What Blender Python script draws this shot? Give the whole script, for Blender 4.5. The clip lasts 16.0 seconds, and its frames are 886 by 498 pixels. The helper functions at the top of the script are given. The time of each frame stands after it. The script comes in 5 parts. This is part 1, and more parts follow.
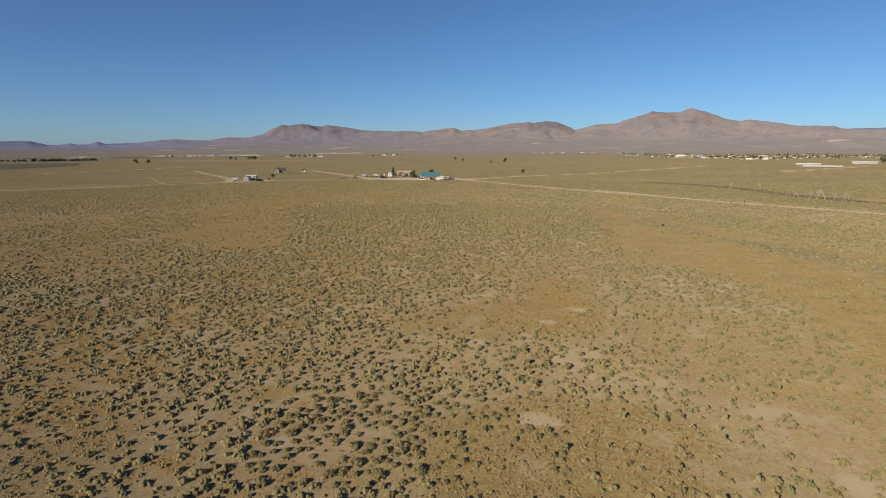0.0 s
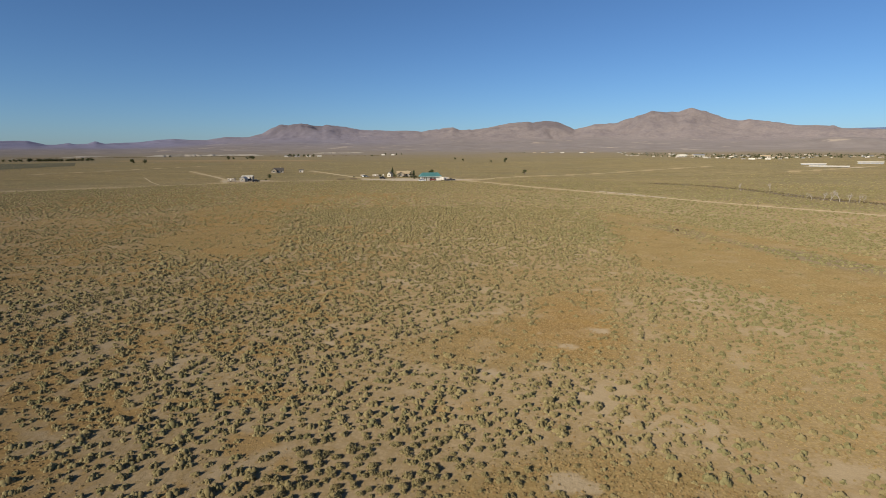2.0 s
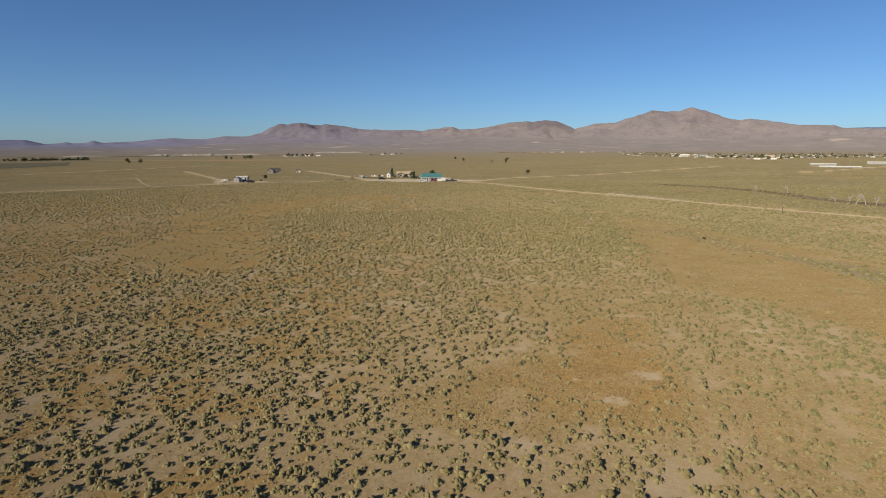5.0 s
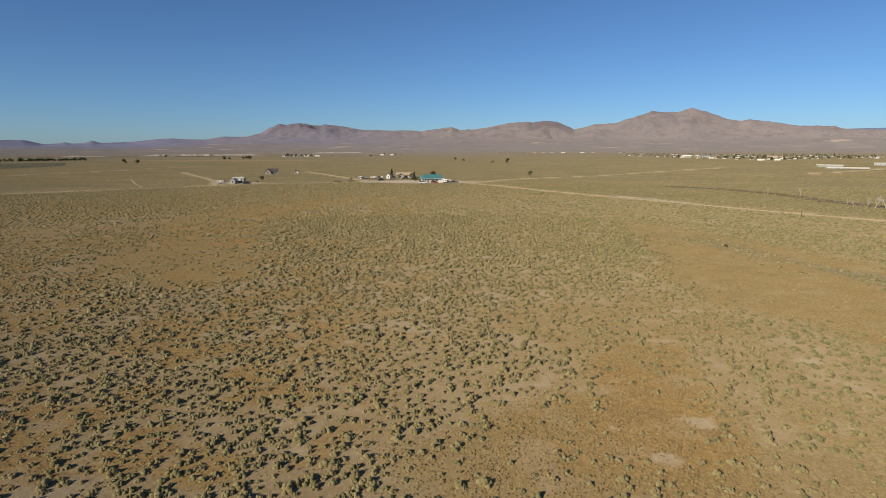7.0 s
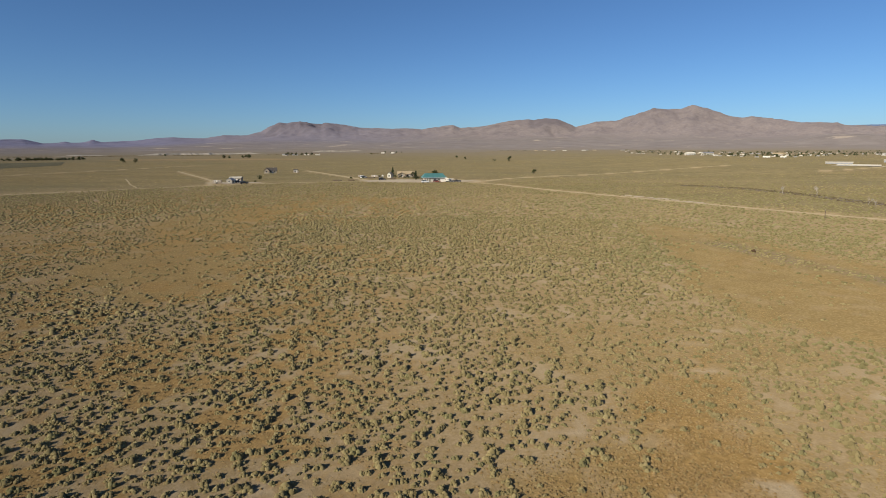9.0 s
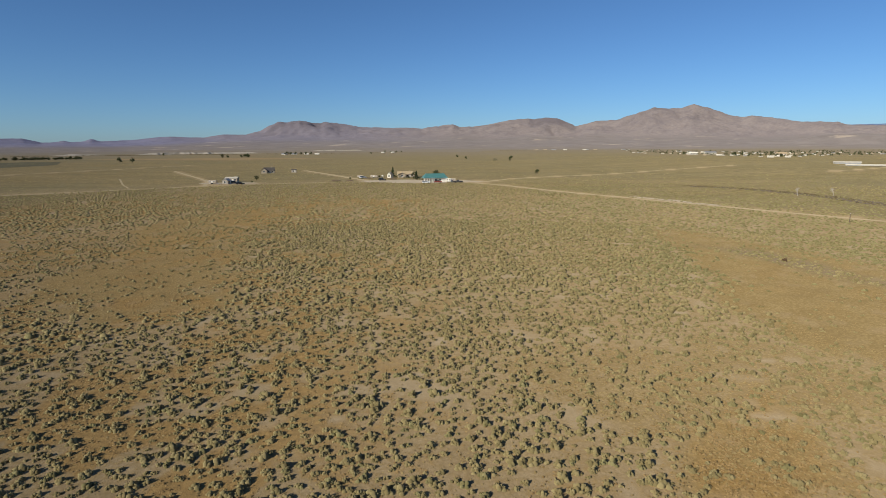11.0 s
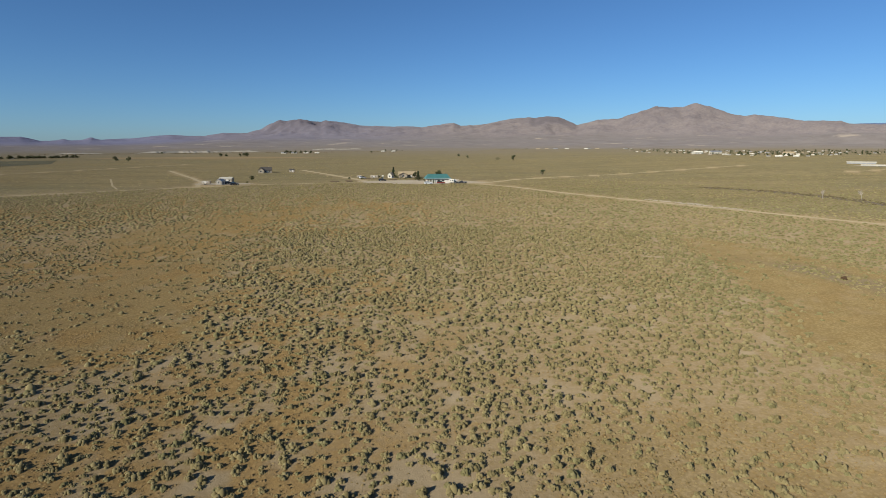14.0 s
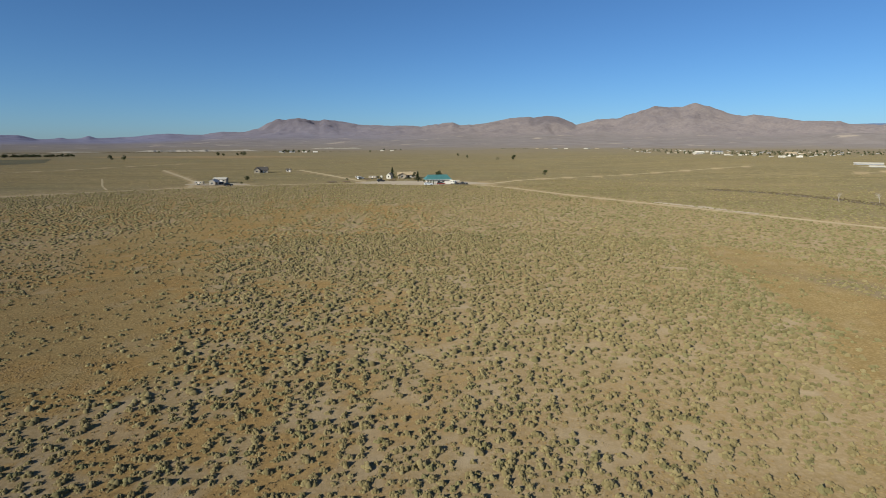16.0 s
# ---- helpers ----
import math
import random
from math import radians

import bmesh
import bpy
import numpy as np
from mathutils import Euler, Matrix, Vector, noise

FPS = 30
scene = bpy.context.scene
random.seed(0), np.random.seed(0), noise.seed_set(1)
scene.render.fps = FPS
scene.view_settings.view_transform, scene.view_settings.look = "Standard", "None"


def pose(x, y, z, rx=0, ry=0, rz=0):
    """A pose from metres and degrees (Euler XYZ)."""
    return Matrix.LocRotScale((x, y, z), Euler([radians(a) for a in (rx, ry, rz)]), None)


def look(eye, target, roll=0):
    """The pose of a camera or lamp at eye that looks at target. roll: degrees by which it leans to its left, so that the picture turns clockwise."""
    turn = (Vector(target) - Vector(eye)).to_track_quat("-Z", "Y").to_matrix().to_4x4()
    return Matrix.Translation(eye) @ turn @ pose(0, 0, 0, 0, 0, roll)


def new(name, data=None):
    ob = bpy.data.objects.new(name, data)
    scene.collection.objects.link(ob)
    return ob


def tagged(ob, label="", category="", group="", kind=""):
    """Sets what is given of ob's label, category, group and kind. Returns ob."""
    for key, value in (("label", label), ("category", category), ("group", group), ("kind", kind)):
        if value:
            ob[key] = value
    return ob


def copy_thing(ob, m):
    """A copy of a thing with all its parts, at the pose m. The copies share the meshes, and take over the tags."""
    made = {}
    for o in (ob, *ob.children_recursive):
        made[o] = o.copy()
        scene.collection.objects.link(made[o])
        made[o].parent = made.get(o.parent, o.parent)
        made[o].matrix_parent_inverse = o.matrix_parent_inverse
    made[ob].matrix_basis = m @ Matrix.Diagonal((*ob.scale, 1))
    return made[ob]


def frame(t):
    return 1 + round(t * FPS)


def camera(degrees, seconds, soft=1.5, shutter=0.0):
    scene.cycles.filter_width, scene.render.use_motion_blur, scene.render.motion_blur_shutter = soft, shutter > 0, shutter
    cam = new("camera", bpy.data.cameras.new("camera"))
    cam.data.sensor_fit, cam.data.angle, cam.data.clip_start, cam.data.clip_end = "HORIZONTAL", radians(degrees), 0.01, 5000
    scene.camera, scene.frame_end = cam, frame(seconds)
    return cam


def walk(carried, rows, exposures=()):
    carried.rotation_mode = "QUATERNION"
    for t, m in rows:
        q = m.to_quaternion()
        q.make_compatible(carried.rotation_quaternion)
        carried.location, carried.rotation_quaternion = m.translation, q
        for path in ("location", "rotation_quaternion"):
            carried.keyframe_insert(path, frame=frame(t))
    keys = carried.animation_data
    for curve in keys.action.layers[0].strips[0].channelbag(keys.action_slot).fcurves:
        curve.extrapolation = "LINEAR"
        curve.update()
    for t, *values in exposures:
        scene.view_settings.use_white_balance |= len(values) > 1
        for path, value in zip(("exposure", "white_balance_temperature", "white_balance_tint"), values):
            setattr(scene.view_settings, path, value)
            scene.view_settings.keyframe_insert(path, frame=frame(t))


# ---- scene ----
# ---------------------------------------------------------------- camera
cam = camera(78.0, 16.0, soft=0.6)
# seconds, x, y, z, tilt below the horizon, turn to the left, lean
PATH = [
    (0, 0.00, 0.00, 20.00, 10.298, 0.120, -0.154),
    (1, -0.45, 3.83, 20.12, 10.301, 0.109, -0.137),
    (2, -0.77, 7.73, 20.22, 10.333, 0.037, -0.163),
    (3, -1.18, 11.70, 20.31, 10.339, 0.005, -0.184),
    (4, -1.60, 15.73, 20.39, 10.316, 0.010, -0.166),
    (5, -2.03, 19.82, 20.46, 10.396, -0.032, -0.125),
    (6, -2.46, 23.97, 20.53, 10.409, -0.081, -0.085),
    (7, -2.90, 28.17, 20.60, 10.350, -0.085, -0.070),
    (8, -3.35, 32.40, 20.66, 10.467, -0.047, -0.184),
    (9, -3.80, 36.68, 20.73, 10.555, 0.020, -0.263),
    (10, -4.26, 40.99, 20.81, 10.589, 0.004, -0.293),
    (11, -4.72, 45.32, 20.89, 10.627, -0.003, -0.254),
    (12, -5.17, 49.67, 20.99, 10.641, -0.000, -0.268),
    (13, -5.62, 54.04, 21.10, 10.710, 0.009, -0.191),
    (14, -6.07, 58.42, 21.23, 10.757, 0.043, -0.185),
    (15, -6.52, 62.80, 21.37, 10.784, 0.025, -0.125),
    (16, -6.95, 67.19, 21.54, 10.824, -0.105, -0.055),
]
walk(cam, [(t, pose(x, y, z, 90 - tilt, 0, turn) @ pose(0, 0, 0, 0, 0, lean)) for t, x, y, z, tilt, turn, lean in PATH],
     exposures=[(0, 0.64, 6480, 9.5), (7, 0.64, 6480, 9.5), (11, 0.64, 6290, 7.5), (16, 0.63, 6050, 5)])

# ---------------------------------------------------------------- light
SUN_AZ, SUN_EL = 225.0, 25.5          # degrees clockwise from +y, degrees above the horizon
world = bpy.data.worlds.new("sky")
scene.world = world
world.use_nodes = True
wn = world.node_tree.nodes
sky = wn.new("ShaderNodeTexSky")
sky.sky_type, sky.sun_disc = "NISHITA", False
sky.sun_elevation, sky.sun_rotation = radians(SUN_EL), radians(SUN_AZ)
sky.altitude, sky.air_density, sky.dust_density, sky.ozone_density = 1500, 0.9, 1.3, 6.0
wn["Background"].inputs["Strength"].default_value = 0.058
tint = wn.new("ShaderNodeMix")                 # the deep blue of dry desert air
tint.data_type, tint.blend_type = "RGBA", "MULTIPLY"
tint.inputs["Factor"].default_value, tint.inputs["B"].default_value = 1.0, (0.87, 0.97, 1.03, 1)
world.node_tree.links.new(sky.outputs["Color"], tint.inputs["A"])
world.node_tree.links.new(tint.outputs["Result"], wn["Background"].inputs["Color"])

sun_data = bpy.data.lights.new("sun", "SUN")
sun_data.energy, sun_data.angle, sun_data.color = 3.6, radians(0.53), (1.0, 0.915, 0.78)
sun = new("sun", sun_data)
to_sun = Vector((math.sin(radians(SUN_AZ)) * math.cos(radians(SUN_EL)), math.cos(radians(SUN_AZ)) * math.cos(radians(SUN_EL)), math.sin(radians(SUN_EL))))
sun.matrix_world = look(to_sun * 300, (0, 0, 0))


# ---------------------------------------------------------------- land cover, in metres of the plan
def vnoise(x, y, seed):
    """Smooth value noise on a unit lattice, 0 to 1."""
    xi, yi = np.floor(x).astype(np.int64), np.floor(y).astype(np.int64)
    u, v = x - xi, y - yi
    u, v = u * u * (3 - 2 * u), v * v * (3 - 2 * v)

    def h(a, b):
        n = (a * 374761393 + b * 668265263 + seed * 974634541) & 0xFFFFFFFF
        n = ((n ^ (n >> 13)) * 1274126177) & 0xFFFFFFFF
        return ((n ^ (n >> 16)) & 0xFFFF) / 65535.0

    return (h(xi, yi) * (1 - u) + h(xi + 1, yi) * u) * (1 - v) + (h(xi, yi + 1) * (1 - u) + h(xi + 1, yi + 1) * u) * v


def fbm(x, y, size, seed, octaves=4):
    total, amp, norm = 0.0, 1.0, 0.0
    for k in range(octaves):
        total = total + amp * vnoise(x / size * 2 ** k + 17.3 * k, y / size * 2 ** k - 9.1 * k, seed + k)
        norm += amp
        amp *= 0.5
    return total / norm


def smooth(a, b, x):
    s = np.clip((x - a) / (b - a), 0, 1)
    return s * s * (3 - 2 * s)


def blob(x, y, cx, cy, rx, ry, turn=0.0, edge=0.5):
    """A soft patch: 1 inside, 0 outside, with a ragged edge."""
    c, s = math.cos(radians(turn)), math.sin(radians(turn))
    u, v = ((x - cx) * c + (y - cy) * s) / rx, (-(x - cx) * s + (y - cy) * c) / ry
    d = np.sqrt(u * u + v * v) + (fbm(x, y, 9, 5) - 0.5) * 0.9
    return 1 - smooth(1 - edge, 1 + edge, d)


GRASS_EDGE = ((20, 44), (35, 42), (50, 38), (58, 39), (68, 41), (82, 42), (90, 38), (97, 33), (104, 31), (112, 31), (122, 34), (142, 37), (160, 43), (176, 46), (196, 46))
GULLY = [(40, 196), (45, 180), (57, 146), (66, 115), (75, 88), (86, 50)]


def inside(x, y, pts, edge, ragged=6.0):
    """A patch with a ragged rim between corner points: 1 inside, 0 outside."""
    x, y = x + (fbm(x, y, 9, 5) - 0.5) * ragged, y + (fbm(x, y, 9, 25) - 0.5) * ragged
    within, d = np.zeros(np.shape(x), bool), np.full(np.shape(x), 1e9)
    for (ax, ay), (bx, by) in zip(pts, pts[1:] + pts[:1]):
        within ^= ((ay > y) != (by > y)) & (x < (bx - ax) * (y - ay) / (by - ay + 1e-9) + ax)
        t = np.clip(((x - ax) * (bx - ax) + (y - ay) * (by - ay)) / ((bx - ax) ** 2 + (by - ay) ** 2), 0, 1)
        d = np.minimum(d, np.hypot(x - ax - t * (bx - ax), y - ay - t * (by - ay)))
    return smooth(-edge, edge, np.where(within, d, -d))


WEST_MEADOW = [(-54, 111), (-40, 108), (-33, 114), (-34, 122), (-40, 138), (-48, 160), (-66, 158), (-70, 138), (-64, 122)]
WEST_SWATHE = [(-48, 156), (-52, 198), (-46, 226), (-30, 246), (-2, 258), (-4, 270), (-40, 264), (-60, 252), (-80, 214), (-88, 182), (-72, 164)]
GOLD_HOLLOW = [(13, 79), (17, 77), (20, 70), (18, 63), (14, 59), (10, 60), (8, 68)]
GOLD_FLAT = [(-6, 64), (0, 67), (5, 62), (8, 58), (6, 54), (-4, 56)]
NEAR_TURF = [(-3, 36), (3, 41), (10, 43), (16, 39), (19, 34), (16, 24), (0, 26)]
EAST_TURF = [(0, 57), (0, 70), (9, 73), (15, 84), (22, 94), (24, 84), (21, 66), (15, 56)]


def rust_cover(x, y):
    """Rust-coloured annual grass: wide swathes and small colonies between the shrubs."""
    g = inside(x, y, WEST_MEADOW, 7, 12) * 0.35
    for cx, cy, r in ((-37, 46, 6), (-48, 64, 7), (-72, 88, 14), (-100, 130, 16), (-23, 112, 2.5), (-27, 38, 4), (-15, 84, 3), (-13, 96, 3), (-19, 116, 3), (-8, 128, 4), (-15, 82, 3), (0, 48, 2)):
        g = np.maximum(g, blob(x, y, cx, cy, r * 1.3, r, 20, 0.8) * 0.6)
    g = np.maximum(g, inside(x, y, GOLD_HOLLOW, 1.5, 4) * 0.8)
    g = np.maximum(g, inside(x, y, EAST_TURF, 3, 7) * 0.5)
    g = np.maximum(g, inside(x, y, NEAR_TURF, 3) * 0.35)
    g = np.maximum(g, inside(x, y, GOLD_FLAT, 2) * 0.3)
    west = 0.35 + 0.65 * (1 - smooth(-30, 5, x))
    g = np.maximum(g, (0.32 + 0.25 * fbm(x, y, 14, 141, 3)) * (1 - smooth(-75, -22, x)) * (1 - smooth(240, 320, y)))
    return np.maximum(g, 0.9 * west * smooth(0.43, 0.57, fbm(x, y, 3.6, 63, 3)) * smooth(0.30, 0.50, fbm(x, y, 26, 67)) * (1 - smooth(240, 340, np.hypot(x, y - 40))))


def grass_cover(x, y):
    """Share of dry golden grass, where few shrubs stand."""
    g = inside(x, y, WEST_MEADOW, 7, 12) * 0.9
    g = np.maximum(g, inside(x, y, WEST_SWATHE, 7, 14) * 0.7)
    g = np.maximum(g, inside(x, y, GOLD_HOLLOW, 2.5, 6) * 0.88)
    g = np.maximum(g, inside(x, y, GOLD_FLAT, 2.5, 6) * 0.45)
    g = np.maximum(g, inside(x, y, NEAR_TURF, 3) * 0.62)
    g = np.maximum(g, inside(x, y, EAST_TURF, 3, 7) * 0.58)
    ys, xs = zip(*GRASS_EDGE)
    edge = np.interp(y, ys, xs) + 1.5 + (fbm(x, y, 12, 8) - 0.5) * 10
    side = smooth(-3, 5, x - edge) * (1 - smooth(172, 195, y))
    past = smooth(4, 18, x - np.interp(-y, [-b for a, b in GULLY], [a for a, b in GULLY]))
    g = np.maximum(g, side * (1 - 0.92 * past))
    g = np.maximum(g, smooth(0.62, 0.76, fbm(x, y, 30, 21)) * 0.4)
    g = np.maximum(g, 0.3 * rust_cover(x, y))
    return np.clip(g * (1 - 0.8 * gully_cover(x, y)), 0, 1)


def gold_plain(x, y):
    """Long bands of dry grass over the far plain, widest to the west."""
    g = (0.25 + 0.65 * (1 - smooth(-260, -40, x + 0.12 * y))) * smooth(0.36, 0.58, fbm(x * 0.22, y, 38, 111, 4))
    g = np.maximum(g, inside(x, y, [(-484, 730), (-384, 600), (-330, 440), (-462, 552)], 18, 60) * 0.9)
    g = np.maximum(g, blob(x, y, -178, 385, 40, 28, 60, 0.6) * 0.8)
    return np.maximum(g, blob(x, y, 58, 345, 34, 16, -10, 0.6) * 0.9)


BARE_SPOTS = ((4, 55, 1.2), (7, 38, 1.6), (11, 50, 0.9), (-11, 35, 1.2), (25, 30, 1.6), (17, 67, 1.6), (10, 66, 0.7), (12, 62, 1.1), (-15, 67, 1.2), (33, 79, 1.3), (-13, 63, 1.0),
              (6, 74, 0.9), (9, 73, 0.9), (-23, 97, 1.3), (-5, 102, 1.1), (-13, 85, 1.1), (27, 96, 0.9), (21, 85, 1.6), (-7, 93, 0.7), (-4, 138, 1.5), (12, 237, 3.0), (25, 112, 0.9), (-14, 122, 1.2), (13, 46, 1.2))


def bare_cover(x, y):
    """Share of bare, pale, hard-packed soil."""
    b = smooth(0.64, 0.74, fbm(x, y, 3.0, 31, 3)) * 0.6 * (1 - 0.6 * grass_cover(x, y))
    ragged = (fbm(x, y, 1.7, 33, 3) - 0.5) * 1.6
    for cx, cy, r in BARE_SPOTS:
        d = np.hypot((x - cx) / (r * 0.9), (y - cy) / (r * 0.65)) + ragged
        b = np.maximum(b, 0.95 * (1 - smooth(0.7, 1.2, d)))
    return np.clip(b, 0, 1)


def line_distance(x, y, pts):
    d = np.full(np.shape(x), 1e9)
    for (ax, ay), (bx, by) in zip(pts, pts[1:]):
        t = np.clip(((x - ax) * (bx - ax) + (y - ay) * (by - ay)) / ((bx - ax) ** 2 + (by - ay) ** 2), 0, 1)
        d = np.minimum(d, np.hypot(x - ax - t * (bx - ax), y - ay - t * (by - ay)))
    return d


def gully_cover(x, y):
    """The dark, reddish strip of a shallow gully."""
    d = line_distance(x, y, GULLY) + (fbm(x, y, 16, 15) - 0.5) * 9
    return (1 - smooth(1.5, 6.0, d)) * smooth(0.25, 0.55, fbm(x, y, 24, 19))


def rise(x, y):
    """The plain lifts gently towards the town."""
    return 5.0 * smooth(90, 280, x) * smooth(280, 500, y)


MAIN_ROAD = [(-420, 150), (-300, 224), (-193, 297), (-159, 328), (-110, 362), (-66, 377), (-33, 373), (6, 371), (27, 346), (47, 305), (72, 265), (88, 240), (109, 207), (150, 150), (210, 70)]
UPPER_ROAD = [(14, 366), (42, 405), (66, 424), (109, 449), (160, 475), (205, 492), (245, 508)]
DRIVE_EAST = [(-128, 540), (-110, 505), (-82, 450), (-62, 410), (-47, 380)]
DRIVE_WEST = [(-245, 540), (-214, 490), (-181, 438), (-151, 388), (-135, 346)]
FARM_TRACK = [(-352, 470), (-338, 525), (-326, 578), (-314, 650), (-296, 725)]
EAST_TRACK = [(252, 416), (274, 423), (322, 451), (380, 490)]
YARD = (-14, 377, 34, 15, 0)
WEST_YARD = (-130, 368, 17, 9, 0)


def past_road(x, y):
    """Metres beyond the main road."""
    xs, ys = zip(*MAIN_ROAD)
    return y - np.interp(x, xs, ys)


def clear_ground(x, y):
    """1 where traffic keeps the ground free of plants."""
    c = 1 - smooth(2.2, 3.6, line_distance(x, y, MAIN_ROAD))
    for road in (UPPER_ROAD, DRIVE_EAST, DRIVE_WEST, FARM_TRACK, EAST_TRACK):
        c = np.maximum(c, 1 - smooth(1.8, 3.0, line_distance(x, y, road)))
    for cx, cy, rx, ry, turn in (YARD, WEST_YARD):
        c = np.maximum(c, blob(x, y, cx, cy, rx, ry, turn, 0.15))
    return c


def west_thin(x, y):
    """The western flat where rusty grass crowds out the shrubs."""
    return (1 - smooth(-70, -38, x + (fbm(x, y, 20, 151, 3) - 0.5) * 24)) * smooth(70, 100, y) * (1 - smooth(165, 200, y))


def shrub_density(x, y):
    """Chance of a shrub on a spot, 0 to 1."""
    d = 0.86 + 0.12 * smooth(0.30, 0.60, fbm(x, y, 15, 51))
    d = d * (0.7 + 0.3 * smooth(0.30, 0.48, fbm(x, y, 4.5, 57, 2)))
    d = d * (1 - (0.95 - 0.30 * smooth(0.5, 0.65, fbm(x, y, 11, 83))) * grass_cover(x, y)) * (1 - 0.8 * bare_cover(x, y)) * (1 - clear_ground(x, y))
    d = d * (1 - (0.7 - 0.4 * smooth(0, 60, x)) * smooth(-4, 14, past_road(x, y)))
    return d * (1 - 0.22 * west_thin(x, y)) * (1 - 0.6 * smooth(14, 26, x) * (1 - smooth(40, 52, y)))


# ---------------------------------------------------------------- materials
def material(name, rough=0.9, metal=0.0):
    m = bpy.data.materials.new(name)
    m.use_nodes = True
    b = m.node_tree.nodes["Principled BSDF"]
    b.inputs["Roughness"].default_value, b.inputs["Metallic"].default_value = rough, metal
    b.inputs["Specular IOR Level"].default_value = 0.05 if rough > 0.9 else 0.2
    b.inputs["Diffuse Roughness"].default_value = 0.7 if rough > 0.8 else 0.0
    return m, m.node_tree.nodes, m.node_tree.links, b


def place(nodes):
    return nodes.new("ShaderNodeNewGeometry").outputs["Position"]


def noise_node(nodes, links, vec, scale, detail=4, rough=0.55):
    n = nodes.new("ShaderNodeTexNoise")
    n.inputs["Scale"].default_value, n.inputs["Detail"].default_value, n.inputs["Roughness"].default_value = scale, detail, rough
    links.new(vec, n.inputs["Vector"])
    return n.outputs["Fac"]


def ramp(nodes, links, fac, stops):
    r = nodes.new("ShaderNodeValToRGB")
    while len(r.color_ramp.elements) < len(stops):
        r.color_ramp.elements.new(0.5)
    for e, (p, c) in zip(r.color_ramp.elements, stops):
        e.position, e.color = p, (*c, 1) if len(c) == 3 else c
    links.new(fac, r.inputs["Fac"])
    return r.outputs["Color"]


def mix(nodes, links, fac, a, b, how="MIX"):
    n = nodes.new("ShaderNodeMix")
    n.data_type, n.blend_type = "RGBA", how
    for sock, val in ((n.inputs["Factor"], fac), (n.inputs["A"], a), (n.inputs["B"], b)):
        if hasattr(val, "default_value"):
            links.new(val, sock)
        else:
            sock.default_value = val if isinstance(val, (int, float)) else (*val, 1)
    return n.outputs["Result"]


def calc(nodes, links, how, a, b=0.0):
    n = nodes.new("ShaderNodeMath")
    n.operation, n.use_clamp = how, True
    for sock, val in ((n.inputs[0], a), (n.inputs[1], b)):
        if hasattr(val, "default_value"):
            links.new(val, sock)
        else:
            sock.default_value = val
    return n.outputs[0]


def attribute(nodes, name):
    n = nodes.new("ShaderNodeAttribute")
    n.attribute_name = name
    return n.outputs["Fac"]


def bump(nodes, links, bsdf, height, distance, strength=1.0):
    n = nodes.new("ShaderNodeBump")
    n.inputs["Distance"].default_value, n.inputs["Strength"].default_value = distance, strength
    links.new(height, n.inputs["Height"])
    links.new(n.outputs["Normal"], bsdf.inputs["Normal"])


def weathered(name, base, spread=0.18, scale=1.2, rough=0.85, metal=0.0, relief=0.01):
    """Paint, timber, metal or stone with stains at two scales and a fine grain."""
    m, n, l, b = material(name, rough, metal)
    v = place(n)
    big, fine = noise_node(n, l, v, scale, 5), noise_node(n, l, v, scale * 14, 3)
    dark, light = tuple(c * (1 - spread) for c in base), tuple(min(1, c * (1 + spread)) for c in base)
    c = ramp(n, l, big, ((0.3, dark), (0.7, light)))
    c = mix(n, l, 0.35, c, ramp(n, l, fine, ((0.3, dark), (0.7, light))))
    l.new(c, b.inputs["Base Color"])
    bump(n, l, b, fine, relief)
    return m


